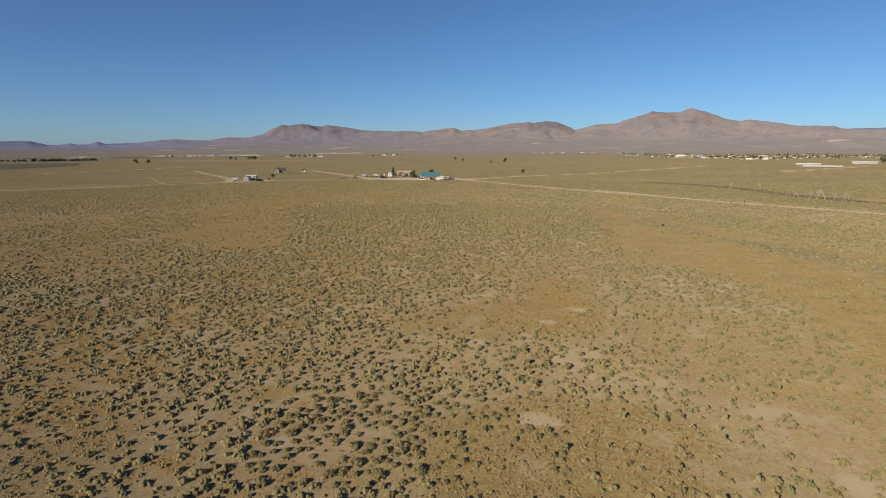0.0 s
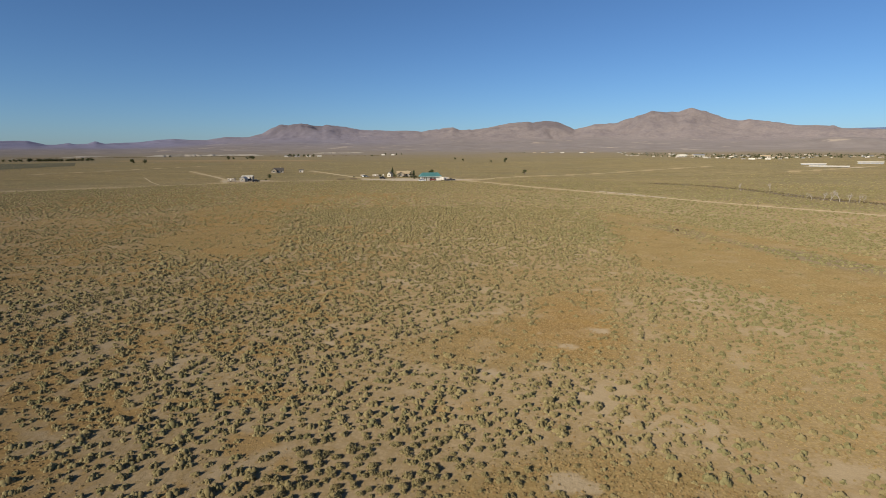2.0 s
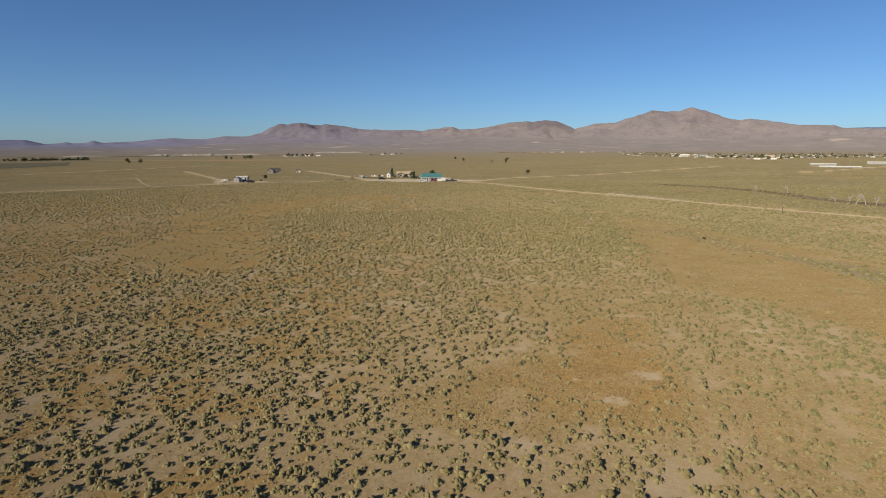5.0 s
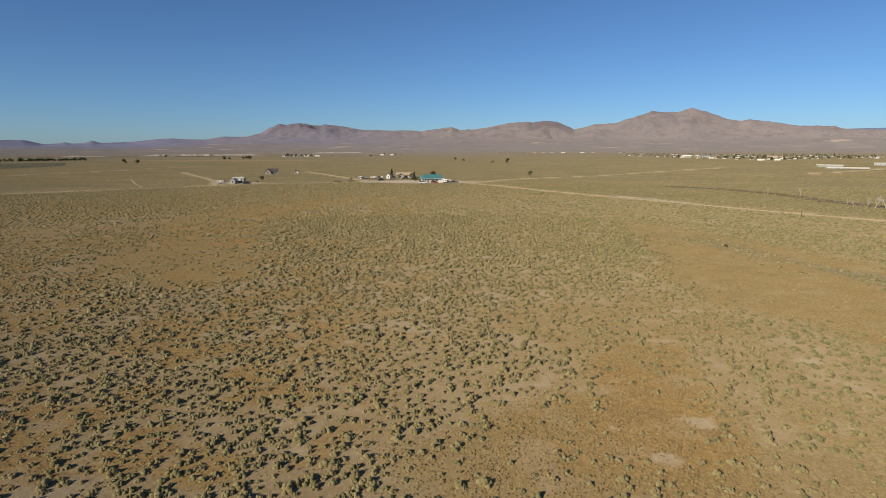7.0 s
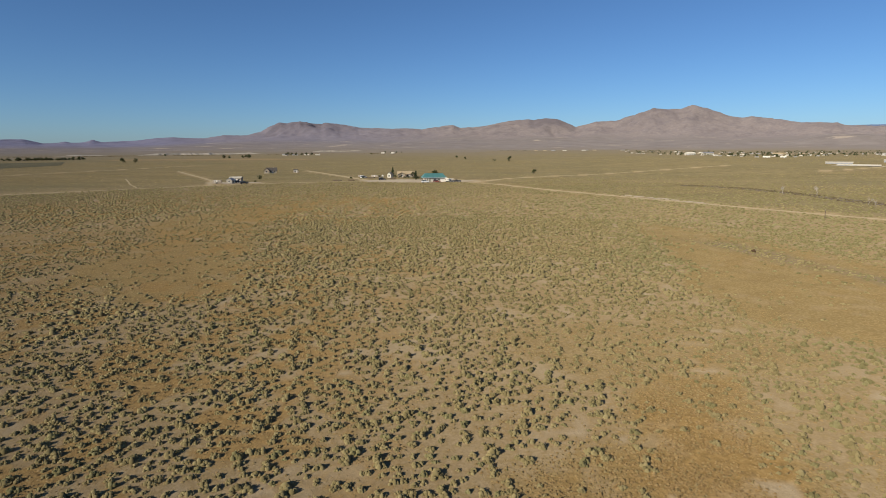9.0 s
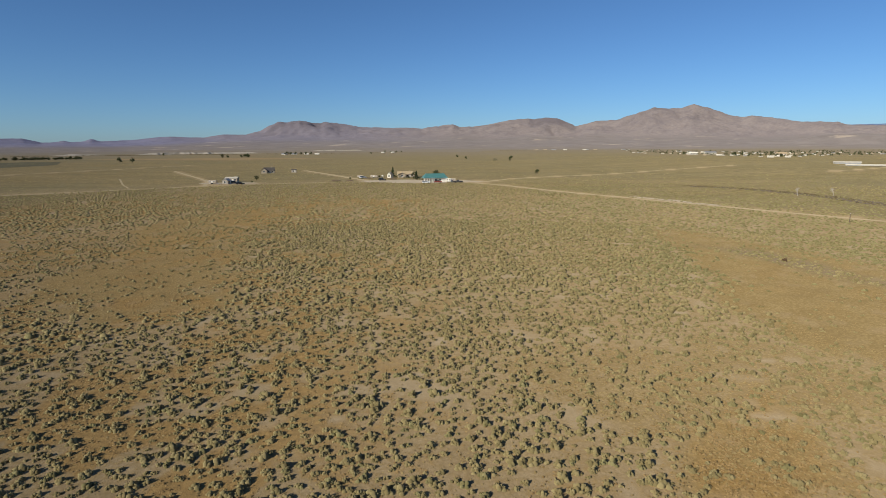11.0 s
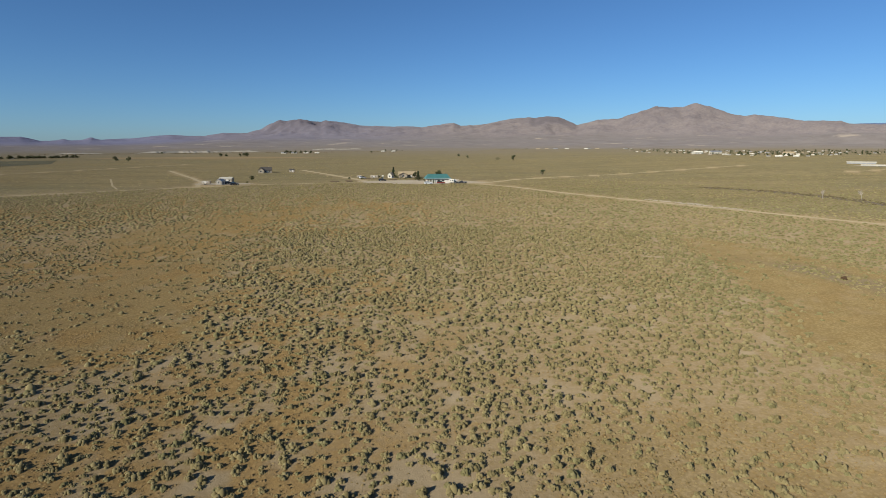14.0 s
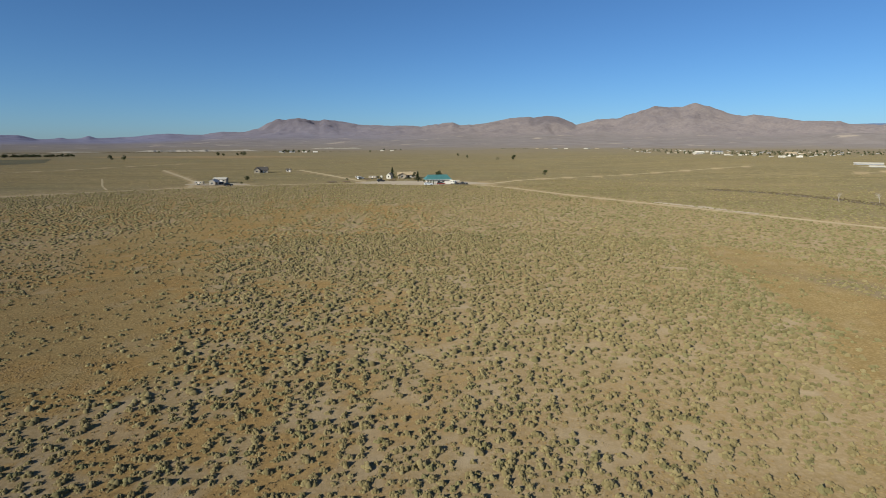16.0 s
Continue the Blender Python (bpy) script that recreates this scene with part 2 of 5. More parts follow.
def ground_material():
    m, n, l, b = material("desert_soil", 0.95)
    v = place(n)
    grain, crust, patch, broad = (noise_node(n, l, v, s, d) for s, d in ((9, 4), (1.7, 5), (0.22, 4), (0.03, 4)))
    wide = noise_node(n, l, v, 0.011, 4)
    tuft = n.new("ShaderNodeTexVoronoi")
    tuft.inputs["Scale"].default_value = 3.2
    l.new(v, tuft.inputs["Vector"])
    # shade between the tufts, painted as a dark ring round each
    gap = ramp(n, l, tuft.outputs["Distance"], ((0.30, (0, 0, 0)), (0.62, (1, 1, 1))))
    soil = ramp(n, l, patch, ((0.3, (0.272, 0.200, 0.112)), (0.7, (0.332, 0.250, 0.147))))
    litter = ramp(n, l, crust, ((0.32, (0.156, 0.100, 0.038)), (0.62, (0.256, 0.178, 0.076))))
    soil = mix(n, l, calc(n, l, "MULTIPLY", ramp(n, l, crust, ((0.46, (0, 0, 0)), (0.60, (1, 1, 1)))), 0.5), soil, litter)
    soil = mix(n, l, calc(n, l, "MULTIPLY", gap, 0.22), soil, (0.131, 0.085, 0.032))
    gold = ramp(n, l, crust, ((0.25, (0.194, 0.136, 0.053)), (0.5, (0.274, 0.204, 0.089)), (0.8, (0.334, 0.257, 0.125))))
    rusty = ramp(n, l, patch, ((0.35, (0.236, 0.149, 0.053)), (0.65, (0.326, 0.237, 0.102))))
    gold = mix(n, l, 0.45, gold, rusty)
    lie = n.new("ShaderNodeMapping")
    lie.inputs["Scale"].default_value = (0.35, 1.0, 1.0)
    l.new(v, lie.inputs["Vector"])
    streaks = noise_node(n, l, lie.outputs["Vector"], 0.33, 5, 0.62)
    gold = mix(n, l, ramp(n, l, streaks, ((0.50, (0, 0, 0)), (0.64, (0.6, 0.6, 0.6)))), gold, (0.196, 0.137, 0.058))
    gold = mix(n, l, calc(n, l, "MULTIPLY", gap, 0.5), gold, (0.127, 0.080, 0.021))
    g = attribute(n, "grass")
    ragged = calc(n, l, "ADD", g, calc(n, l, "SUBTRACT", calc(n, l, "MULTIPLY", crust, 0.9), 0.45))
    ragged = ramp(n, l, ragged, ((0.20, (0, 0, 0)), (0.60, (1, 1, 1))))
    c = mix(n, l, calc(n, l, "MULTIPLY", ragged, 0.9), soil, gold)
    rust = ramp(n, l, crust, ((0.3, (0.162, 0.096, 0.030)), (0.5, (0.257, 0.153, 0.049)), (0.7, (0.349, 0.225, 0.086))))
    c = mix(n, l, calc(n, l, "MULTIPLY", ramp(n, l, calc(n, l, "ADD", attribute(n, "rust"), calc(n, l, "SUBTRACT", crust, 0.5)), ((0.25, (0, 0, 0)), (0.75, (1, 1, 1)))), 0.8), c, rust)
    c = mix(n, l, calc(n, l, "MULTIPLY", attribute(n, "bare"), 0.9), c, ramp(n, l, crust, ((0.3, (0.316, 0.246, 0.158)), (0.7, (0.358, 0.286, 0.190)))))
    c = mix(n, l, calc(n, l, "MULTIPLY", attribute(n, "gully"), 0.85), c, ramp(n, l, crust, ((0.3, (0.128, 0.102, 0.066)), (0.7, (0.192, 0.152, 0.096)))))
    # far scrub, too small to be told apart, in long bands
    plain = ramp(n, l, broad, ((0.30, (0.145, 0.125, 0.061)), (0.5, (0.182, 0.154, 0.076)), (0.7, (0.223, 0.184, 0.091))))
    plain = mix(n, l, ramp(n, l, wide, ((0.50, (0, 0, 0)), (0.66, (0.6, 0.6, 0.6)))), plain, (0.210, 0.156, 0.077))
    plain = mix(n, l, ramp(n, l, wide, ((0.34, (0.6, 0.6, 0.6)), (0.46, (0, 0, 0)))), plain, (0.152, 0.140, 0.078))
    plain = mix(n, l, attribute(n, "gold"), plain, ramp(n, l, broad, ((0.3, (0.208, 0.147, 0.063)), (0.7, (0.267, 0.197, 0.091)))))
    along = n.new("ShaderNodeMapping")
    along.inputs["Scale"].default_value = (0.16, 1.0, 1.0)
    l.new(v, along.inputs["Vector"])
    bands = noise_node(n, l, along.outputs["Vector"], 0.075, 6, 0.65)
    plain = mix(n, l, ramp(n, l, bands, ((0.50, (0, 0, 0)), (0.62, (0.55, 0.55, 0.55)))), plain, (0.253, 0.195, 0.098))
    plain = mix(n, l, ramp(n, l, bands, ((0.38, (0.6, 0.6, 0.6)), (0.48, (0, 0, 0)))), plain, (0.118, 0.105, 0.058))
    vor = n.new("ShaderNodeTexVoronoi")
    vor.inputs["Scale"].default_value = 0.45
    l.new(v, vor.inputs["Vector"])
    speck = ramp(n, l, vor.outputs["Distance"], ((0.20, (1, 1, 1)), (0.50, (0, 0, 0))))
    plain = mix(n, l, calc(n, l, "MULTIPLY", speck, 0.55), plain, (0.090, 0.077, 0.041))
    tufty = noise_node(n, l, v, 0.22, 3, 0.6)
    plain = mix(n, l, ramp(n, l, tufty, ((0.46, (0, 0, 0)), (0.60, (0.55, 0.55, 0.55)))), plain, (0.112, 0.096, 0.050))
    c = mix(n, l, attribute(n, "scrub"), c, plain)
    # far soil, its colour greyed towards distance haze
    hazy_upland = ramp(n, l, bands, ((0.35, (0.138, 0.116, 0.080)), (0.65, (0.192, 0.160, 0.112))))
    c = mix(n, l, attribute(n, "hazy_upland"), c, hazy_upland)
    dirt = ramp(n, l, patch, ((0.3, (0.291, 0.215, 0.117)), (0.7, (0.373, 0.279, 0.159))))
    c = mix(n, l, attribute(n, "clear"), c, dirt)
    c = mix(n, l, 0.22, c, ramp(n, l, grain, ((0.3, (0.149, 0.101, 0.042)), (0.7, (0.335, 0.245, 0.117)))))
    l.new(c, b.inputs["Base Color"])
    hump = calc(n, l, "SUBTRACT", 1.0, tuft.outputs["Distance"])
    bump(n, l, b, mix(n, l, 0.4, mix(n, l, 0.5, grain, crust), mix(n, l, g, crust, hump)), 0.12, 0.9)
    return m


def plant_material(name, stops, rough=0.9):
    """Foliage whose tone changes from clump to clump and leaf to leaf."""
    m, n, l, b = material(name, rough)
    geo = n.new("ShaderNodeNewGeometry")
    tone = noise_node(n, l, geo.outputs["Position"], 0.9, 3)
    fac = calc(n, l, "ADD", calc(n, l, "MULTIPLY", geo.outputs["Random Per Island"], 0.55), calc(n, l, "MULTIPLY", tone, 0.5))
    tint = ramp(n, l, fac, stops)
    l.new(tint, b.inputs["Base Color"])
    # thin leaves let some light through
    thin = n.new("ShaderNodeBsdfTranslucent")
    l.new(tint, thin.inputs["Color"])
    both = n.new("ShaderNodeMixShader")
    both.inputs["Fac"].default_value = 0.22
    l.new(b.outputs["BSDF"], both.inputs[1])
    l.new(thin.outputs["BSDF"], both.inputs[2])
    l.new(both.outputs["Shader"], n["Material Output"].inputs["Surface"])
    return m


def rock_material(name, low, high, dark):
    """Desert mountain rock: worn flanks, dark outcrops, pale wash streaks on the apron, scrub at the foot, and distance
    haze put into the tones.
    """
    m, n, l, b = material(name, 0.95)
    v = place(n)
    big, mid, fine = (noise_node(n, l, v, s, 6, 0.65) for s in (0.0030, 0.011, 0.06))
    c = ramp(n, l, big, ((0.3, low), (0.7, high)))
    c = mix(n, l, calc(n, l, "MULTIPLY", ramp(n, l, mid, ((0.48, (0, 0, 0)), (0.64, (1, 1, 1)))), 0.6), c, dark)
    c = mix(n, l, 0.35, c, ramp(n, l, fine, ((0.38, dark), (0.62, high))))
    # apron soil with a mauve haze tone mixed in
    flat = ramp(n, l, mid, ((0.35, (0.162, 0.138, 0.127)), (0.65, (0.207, 0.177, 0.160))))
    streak = ramp(n, l, noise_node(n, l, v, 0.0065, 5, 0.6), ((0.60, (0, 0, 0)), (0.68, (1, 1, 1))))
    flat = mix(n, l, calc(n, l, "MULTIPLY", streak, 0.6), flat, (0.403, 0.326, 0.247))
    c = mix(n, l, attribute(n, "apron"), c, flat)
    # bluish distance haze, painted over the western hills
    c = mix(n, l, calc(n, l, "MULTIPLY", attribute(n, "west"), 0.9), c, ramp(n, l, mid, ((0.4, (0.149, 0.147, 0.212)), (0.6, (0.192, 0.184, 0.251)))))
    c = mix(n, l, calc(n, l, "MULTIPLY", attribute(n, "cap"), 0.75), c, ramp(n, l, mid, ((0.35, (0.098, 0.084, 0.092)), (0.65, (0.140, 0.118, 0.122)))))
    c = mix(n, l, attribute(n, "foot"), c, (0.186, 0.154, 0.114))
    l.new(c, b.inputs["Base Color"])
    bump(n, l, b, mid, 12, 0.55)
    return m


M = {
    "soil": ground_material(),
    "sage": plant_material("sage_leaves", ((0.15, (0.189, 0.149, 0.063)), (0.5, (0.268, 0.213, 0.094)), (0.85, (0.352, 0.283, 0.132)))),
    "rabbitbrush": plant_material("rabbitbrush_leaves", ((0.15, (0.160, 0.135, 0.055)), (0.5, (0.229, 0.196, 0.083)), (0.85, (0.302, 0.261, 0.118)))),
    "straw": plant_material("dry_grass", ((0.15, (0.205, 0.143, 0.056)), (0.5, (0.280, 0.200, 0.084)), (0.85, (0.345, 0.255, 0.116)))),
    "rust": plant_material("rusty_grass", ((0.15, (0.200, 0.126, 0.049)), (0.5, (0.290, 0.188, 0.076)), (0.85, (0.370, 0.252, 0.112)))),
    "wood": weathered("grey_twigs", (0.235, 0.168, 0.105)),
    "green": plant_material("tree_leaves", ((0.1, (0.034, 0.043, 0.017)), (0.9, (0.097, 0.105, 0.042)))),
    "conifer": plant_material("conifer_needles", ((0.1, (0.025, 0.034, 0.017)), (0.9, (0.068, 0.084, 0.037)))),
    "bark": weathered("bark", (0.165, 0.121, 0.081)),
    "dead": weathered("bleached_wood", (0.36, 0.315, 0.26)),
    "road": weathered("dirt_road", (0.345, 0.275, 0.163), 0.14, 0.12, 0.95, 0, 0.03),
    "gravel": weathered("pale_gravel", (0.345, 0.285, 0.205), 0.16, 0.15, 0.95, 0, 0.03),
    "wash_soil": weathered("wash_soil", (0.135, 0.105, 0.082), 0.3, 0.3, 0.95, 0, 0.05),
    "brush": plant_material("grey_brush", ((0.15, (0.083, 0.062, 0.031)), (0.5, (0.136, 0.102, 0.051)), (0.85, (0.194, 0.148, 0.074)))),
    "field": weathered("irrigated_crop", (0.105, 0.092, 0.052), 0.25, 0.03, 0.95, 0, 0.05),
    "stubble": weathered("cut_stubble", (0.245, 0.172, 0.088), 0.2, 0.03, 0.95, 0, 0.05),
    "teal": weathered("teal_metal_roof", (0.097, 0.243, 0.224), 0.10, 0.5, 0.45, 0.2, 0.004),
    "white": weathered("white_paint", (0.690, 0.639, 0.533), 0.07, 0.6),
    "town_white": weathered("sunbleached_paint", (0.470, 0.429, 0.353), 0.1, 0.3),
    "cream": weathered("cream_stucco", (0.42, 0.35, 0.26), 0.1, 0.6),
    "tan_roof": weathered("tan_shingles", (0.38, 0.29, 0.175), 0.15, 0.6),
    "dark_roof": weathered("dark_shingles", (0.090, 0.078, 0.068), 0.2, 0.6),
    "grey_roof": weathered("grey_metal_roof", (0.30, 0.30, 0.30), 0.1, 0.6, 0.5, 0.3),
    "grey_wall": weathered("grey_siding", (0.373, 0.330, 0.267), 0.12, 0.6),
    "pane": weathered("dark_window_glass", (0.027, 0.033, 0.037), 0.1, 0.6, 0.1),
    "trim": weathered("trim_paint", (0.725, 0.679, 0.608), 0.08, 0.8),
    "car_dark": weathered("dark_car_paint", (0.041, 0.038, 0.037), 0.1, 0.6, 0.25),
    "car_white": weathered("white_car_paint", (0.72, 0.72, 0.71), 0.05, 0.6, 0.25),
    "car_red": weathered("red_car_paint", (0.20, 0.045, 0.035), 0.08, 0.6, 0.25),
    "tyre": weathered("tyre_rubber", (0.034, 0.032, 0.029), 0.1, 4),
    "metal": weathered("galvanised_metal", (0.663, 0.646, 0.583), 0.1, 1, 0.4, 0.7),
    # mauve and blue of distance haze are mixed into these two ranges
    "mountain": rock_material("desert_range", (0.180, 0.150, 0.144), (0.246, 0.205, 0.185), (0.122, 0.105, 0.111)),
    "hazy_rock": rock_material("hazy_ridge", (0.104, 0.135, 0.211), (0.124, 0.161, 0.248), (0.083, 0.114, 0.185)),
    "chalk": weathered("pale_badlands", (0.320, 0.278, 0.224), 0.25, 0.03, 0.95, 0, 0.4),
    "stone": weathered("dark_stone", (0.076, 0.045, 0.022), 0.25, 2),
}


# ---------------------------------------------------------------- mesh helpers
def mesh_of(name, verts, faces, mat, smooth_shade=False):
    """A mesh from arrays; faces all have the same number of corners."""
    verts, faces = np.asarray(verts, np.float32), np.asarray(faces, np.int32)
    me = bpy.data.meshes.new(name)
    k = faces.shape[1]
    me.vertices.add(len(verts)); me.loops.add(faces.size); me.polygons.add(len(faces))
    me.vertices.foreach_set("co", verts.ravel())
    me.loops.foreach_set("vertex_index", faces.ravel())
    me.polygons.foreach_set("loop_start", np.arange(0, faces.size, k, dtype=np.int32))
    me.polygons.foreach_set("use_smooth", np.full(len(faces), smooth_shade))
    me.materials.append(mat)
    me.update(calc_edges=True)
    return me


def part(name, bm, mat, parent, label=""):
    me = bpy.data.meshes.new(name)
    bm.normal_update()
    bm.to_mesh(me)
    bm.free()
    me.materials.append(mat)
    ob = new(name, me)
    ob.parent = parent
    return tagged(ob, label)


def thing(name, label, category, group="", kind="", m=None):
    ob = new(name)
    ob.empty_display_size = 0.2
    if m is not None:
        ob.matrix_basis = m
    return tagged(ob, label, category, group, kind)


def bm_box(x, y, z, sx, sy, sz, bevel=0.0, bm=None):
    """A box resting on z, centred on x, y."""
    bm = bm or bmesh.new()
    made = bmesh.ops.create_cube(bm, size=1, matrix=Matrix.Translation((x, y, z + sz / 2)) @ Matrix.Diagonal((sx, sy, sz, 1)))
    if bevel:
        edges = list({e for v in made["verts"] for e in v.link_edges})
        bmesh.ops.bevel(bm, geom=edges, offset=bevel, segments=1, affect="EDGES")
    return bm


def bm_tube(a, b, ra, rb, sides=6, bm=None):
    """A tapered limb from a to b."""
    bm = bm or bmesh.new()
    a, b = Vector(a), Vector(b)
    q = (b - a).to_track_quat("Z", "Y").to_matrix().to_4x4()
    bmesh.ops.create_cone(bm, cap_ends=True, segments=sides, radius1=ra, radius2=rb, depth=(b - a).length, matrix=Matrix.Translation((a + b) / 2) @ q)
    return bm


def bm_gable(lx, ly, eave, rise, over=0.35, thick=0.12):
    """A gable roof, its ridge along x, as a solid shell of two slopes."""
    bm = bmesh.new()
    hx, hy = lx / 2 + over, ly / 2 + over
    drop = rise * over / (ly / 2)
    prof = [(-hy, eave - drop), (0, eave + rise), (hy, eave - drop), (hy, eave - drop + thick), (0, eave + rise + thick), (-hy, eave - drop + thick)]
    ends = [[bm.verts.new((x, y, z)) for y, z in prof] for x in (-hx, hx)]
    for i in range(6):
        j = (i + 1) % 6
        bm.faces.new((ends[0][i], ends[0][j], ends[1][j], ends[1][i]))
    for e in ends:
        bm.faces.new((e[0], e[1], e[4], e[5])); bm.faces.new((e[1], e[2], e[3], e[4]))
    bmesh.ops.recalc_face_normals(bm, faces=bm.faces)
    return bm


def bm_hip(lx, ly, eave, rise, over=0.5, thick=0.15, ridge=None):
    bm = bmesh.new()
    hx, hy = lx / 2 + over, ly / 2 + over
    rx, ry = (max(0.0, hx - hy), 0.0) if hx > hy else (0.0, hy - hx)
    rx = rx if ridge is None else ridge / 2
    low = [bm.verts.new((sx * hx, sy * hy, eave)) for sx, sy in ((-1, -1), (1, -1), (1, 1), (-1, 1))]
    rim = [bm.verts.new((v.co.x, v.co.y, eave + thick)) for v in low]
    r0, r1 = bm.verts.new((-rx, -ry, eave + rise)), bm.verts.new((rx, ry, eave + rise))
    bm.faces.new(low[::-1])
    for i in range(4):
        bm.faces.new((low[i], low[(i + 1) % 4], rim[(i + 1) % 4], rim[i]))
    if hx > hy:
        bm.faces.new((rim[0], rim[1], r1, r0)); bm.faces.new((rim[1], rim[2], r1)); bm.faces.new((rim[2], rim[3], r0, r1)); bm.faces.new((rim[3], rim[0], r0))
    else:
        bm.faces.new((rim[0], rim[1], r0)); bm.faces.new((rim[1], rim[2], r1, r0)); bm.faces.new((rim[2], rim[3], r1)); bm.faces.new((rim[3], rim[0], r0, r1))
    bmesh.ops.recalc_face_normals(bm, faces=bm.faces)
    return bm


def bm_gable_walls(lx, ly, eave, rise):
    """Walls with pointed ends, closed below the roof."""
    bm = bmesh.new()
    prof = [(-ly / 2, 0), (ly / 2, 0), (ly / 2, eave), (0, eave + rise - 0.02), (-ly / 2, eave)]
    ends = [[bm.verts.new((x, y, z)) for y, z in prof] for x in (-lx / 2, lx / 2)]
    for e in ends:
        bm.faces.new(e)
    for i in range(5):
        j = (i + 1) % 5
        bm.faces.new((ends[0][i], ends[0][j], ends[1][j], ends[1][i]))
    bmesh.ops.recalc_face_normals(bm, faces=bm.faces)
    return bm


# ---------------------------------------------------------------- ground, far ranges, roads
def sheet(name, us, vs, place_at, mat, attrs=(), smooth_shade=True):
    """A sheet over a grid of two parameters; place_at gives x, y, z."""
    U, V = np.meshgrid(us, vs)
    x, y, z = place_at(U, V)
    nu, nv = len(us), len(vs)
    i = (np.arange(nv - 1)[:, None] * nu + np.arange(nu - 1)[None, :]).ravel()
    me = mesh_of(name, np.stack([x.ravel(), y.ravel(), z.ravel()], 1), np.stack([i, i + 1, i + nu + 1, i + nu], 1), mat, smooth_shade)
    for key, values in attrs:
        a = me.attributes.new(key, "FLOAT", "POINT")
        a.data.foreach_set("value", values(x, y).ravel().astype(np.float32))
    return new(name, me)


FAR_SCRUB = 400.0


def scrub_cover(x, y):
    r = np.hypot(x, y) + (fbm(x, y, 60, 71) - 0.5) * 60
    return np.maximum(smooth(FAR_SCRUB - 130, FAR_SCRUB + 40, r), 0.85 * smooth(0, 25, past_road(x, y)))


# share of the painted haze tone, growing with distance
def hazy_upland_cover(x, y):
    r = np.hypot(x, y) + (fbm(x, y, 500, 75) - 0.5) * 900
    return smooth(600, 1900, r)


def ground_place(az, lr):
    r = np.exp(lr)
    x, y = r * np.sin(az) + 4, r * np.cos(az) - 7
    near = 1 - smooth(80, 190, np.hypot(x, y))
    return x, y, (fbm(x, y, 14, 3) - 0.5) * 0.22 * near + rise(x, y)


azimuths = np.concatenate([np.linspace(-180, -50, 50)[:-1], np.linspace(-50, 50, 340), np.linspace(50, 180, 50)[1:]])
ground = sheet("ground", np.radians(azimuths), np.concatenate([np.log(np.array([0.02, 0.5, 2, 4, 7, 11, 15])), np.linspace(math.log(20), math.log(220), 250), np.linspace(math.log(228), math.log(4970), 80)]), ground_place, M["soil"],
               (("grass", grass_cover), ("rust", rust_cover), ("bare", bare_cover), ("gully", gully_cover), ("scrub", scrub_cover), ("gold", gold_plain), ("hazy_upland", hazy_upland_cover), ("clear", clear_ground)))
tagged(ground, "flat tan desert plain of sandy soil and dry grass", "ground", kind="structure")

# heights of the skyline: degrees from the forward line, thousandths of slope above eye height
SKYLINE = np.array([
    (-60, 9), (-45, 12), (-38.6, 12.7), (-36.7, 12.9), (-35.4, 7.6), (-34.9, 8.2), (-34.3, 9.2), (-33.9, 11.2), (-33.5, 9.4), (-32.8, 9.5), (-32.4, 10.6), (-31.9, 14.4), (-31.5, 11.6), (-31.2, 10.3), (-28.5, 12.8), (-25.7, 17.4),
    (-22.9, 15.8), (-21.3, 21.3), (-19.3, 21.7), (-18, 27.4), (-17.1, 36), (-16.2, 42.6), (-15.3, 41.8), (-14.1, 44.1), (-12.4, 38.5), (-11.8, 41.3), (-10.3, 38.7),
    (-8.4, 33.9), (-3.8, 32), (-2.2, 30), (1, 38.6), (1.7, 34.2), (3.7, 35.6), (6.6, 45.1), (8.6, 47.5), (9.1, 45.5), (10.2, 48.4), (11.4, 47.2), (13.2, 33.4),
    (15.2, 41.5), (17.1, 42.9), (20.3, 62), (22.6, 59.3), (23.7, 64.9), (25, 58.9), (26.7, 47.5), (27.7, 44.4), (28.5, 45.6), (32.4, 34.7), (34.8, 33.6)])
RIGHT_END = ((35.4, 29.3), (36.9, 27.9), (42, 26), (60, 20))


def range_height(az, r, ridge_r, slope, base):
    """Long alluvial apron, then a gullied mountain flank up to the ridge, falling off behind it."""
    top = 20 + ridge_r * slope / 1000
    foot, apron_end = 2100.0, ridge_r - 900
    apron = base * np.clip((r - foot) / (apron_end - foot), 0, 1) ** 1.6
    s = np.clip((r - apron_end) / (ridge_r - apron_end), 0, 1)
    x, y = r * np.sin(az), r * np.cos(az)
    apron = apron * (0.82 + 0.36 * fbm(x, y, 300, 93, 4))
    mesa = 34 * np.exp(-((np.degrees(az) - 35.5) / 3.2) ** 4 - ((r - 3150) / 190) ** 4) + 16 * np.exp(-((np.degrees(az) - 29) / 1.6) ** 2 - ((r - 3300) / 200) ** 2)
    spur = np.clip(1 - np.abs(2 * fbm(x, y, 420, 91, 5) - 1) * 2.0, -1, 1)
    rill = np.clip(1 - np.abs(2 * fbm(x, y, 130, 95, 4) - 1) * 2.0, -1, 1)
    lift = s ** 1.45 * (1 + (0.62 * (spur - 0.35) + 0.22 * (rill - 0.35)) * np.sin(np.pi * s))
    z = apron + mesa + np.maximum(top - base, 4) * np.clip(lift, 0, 1.0)
    behind = np.clip((r - ridge_r) / 350, 0, 1)
    return z * (1 - 0.6 * behind) - 3 * (r < foot + 40)


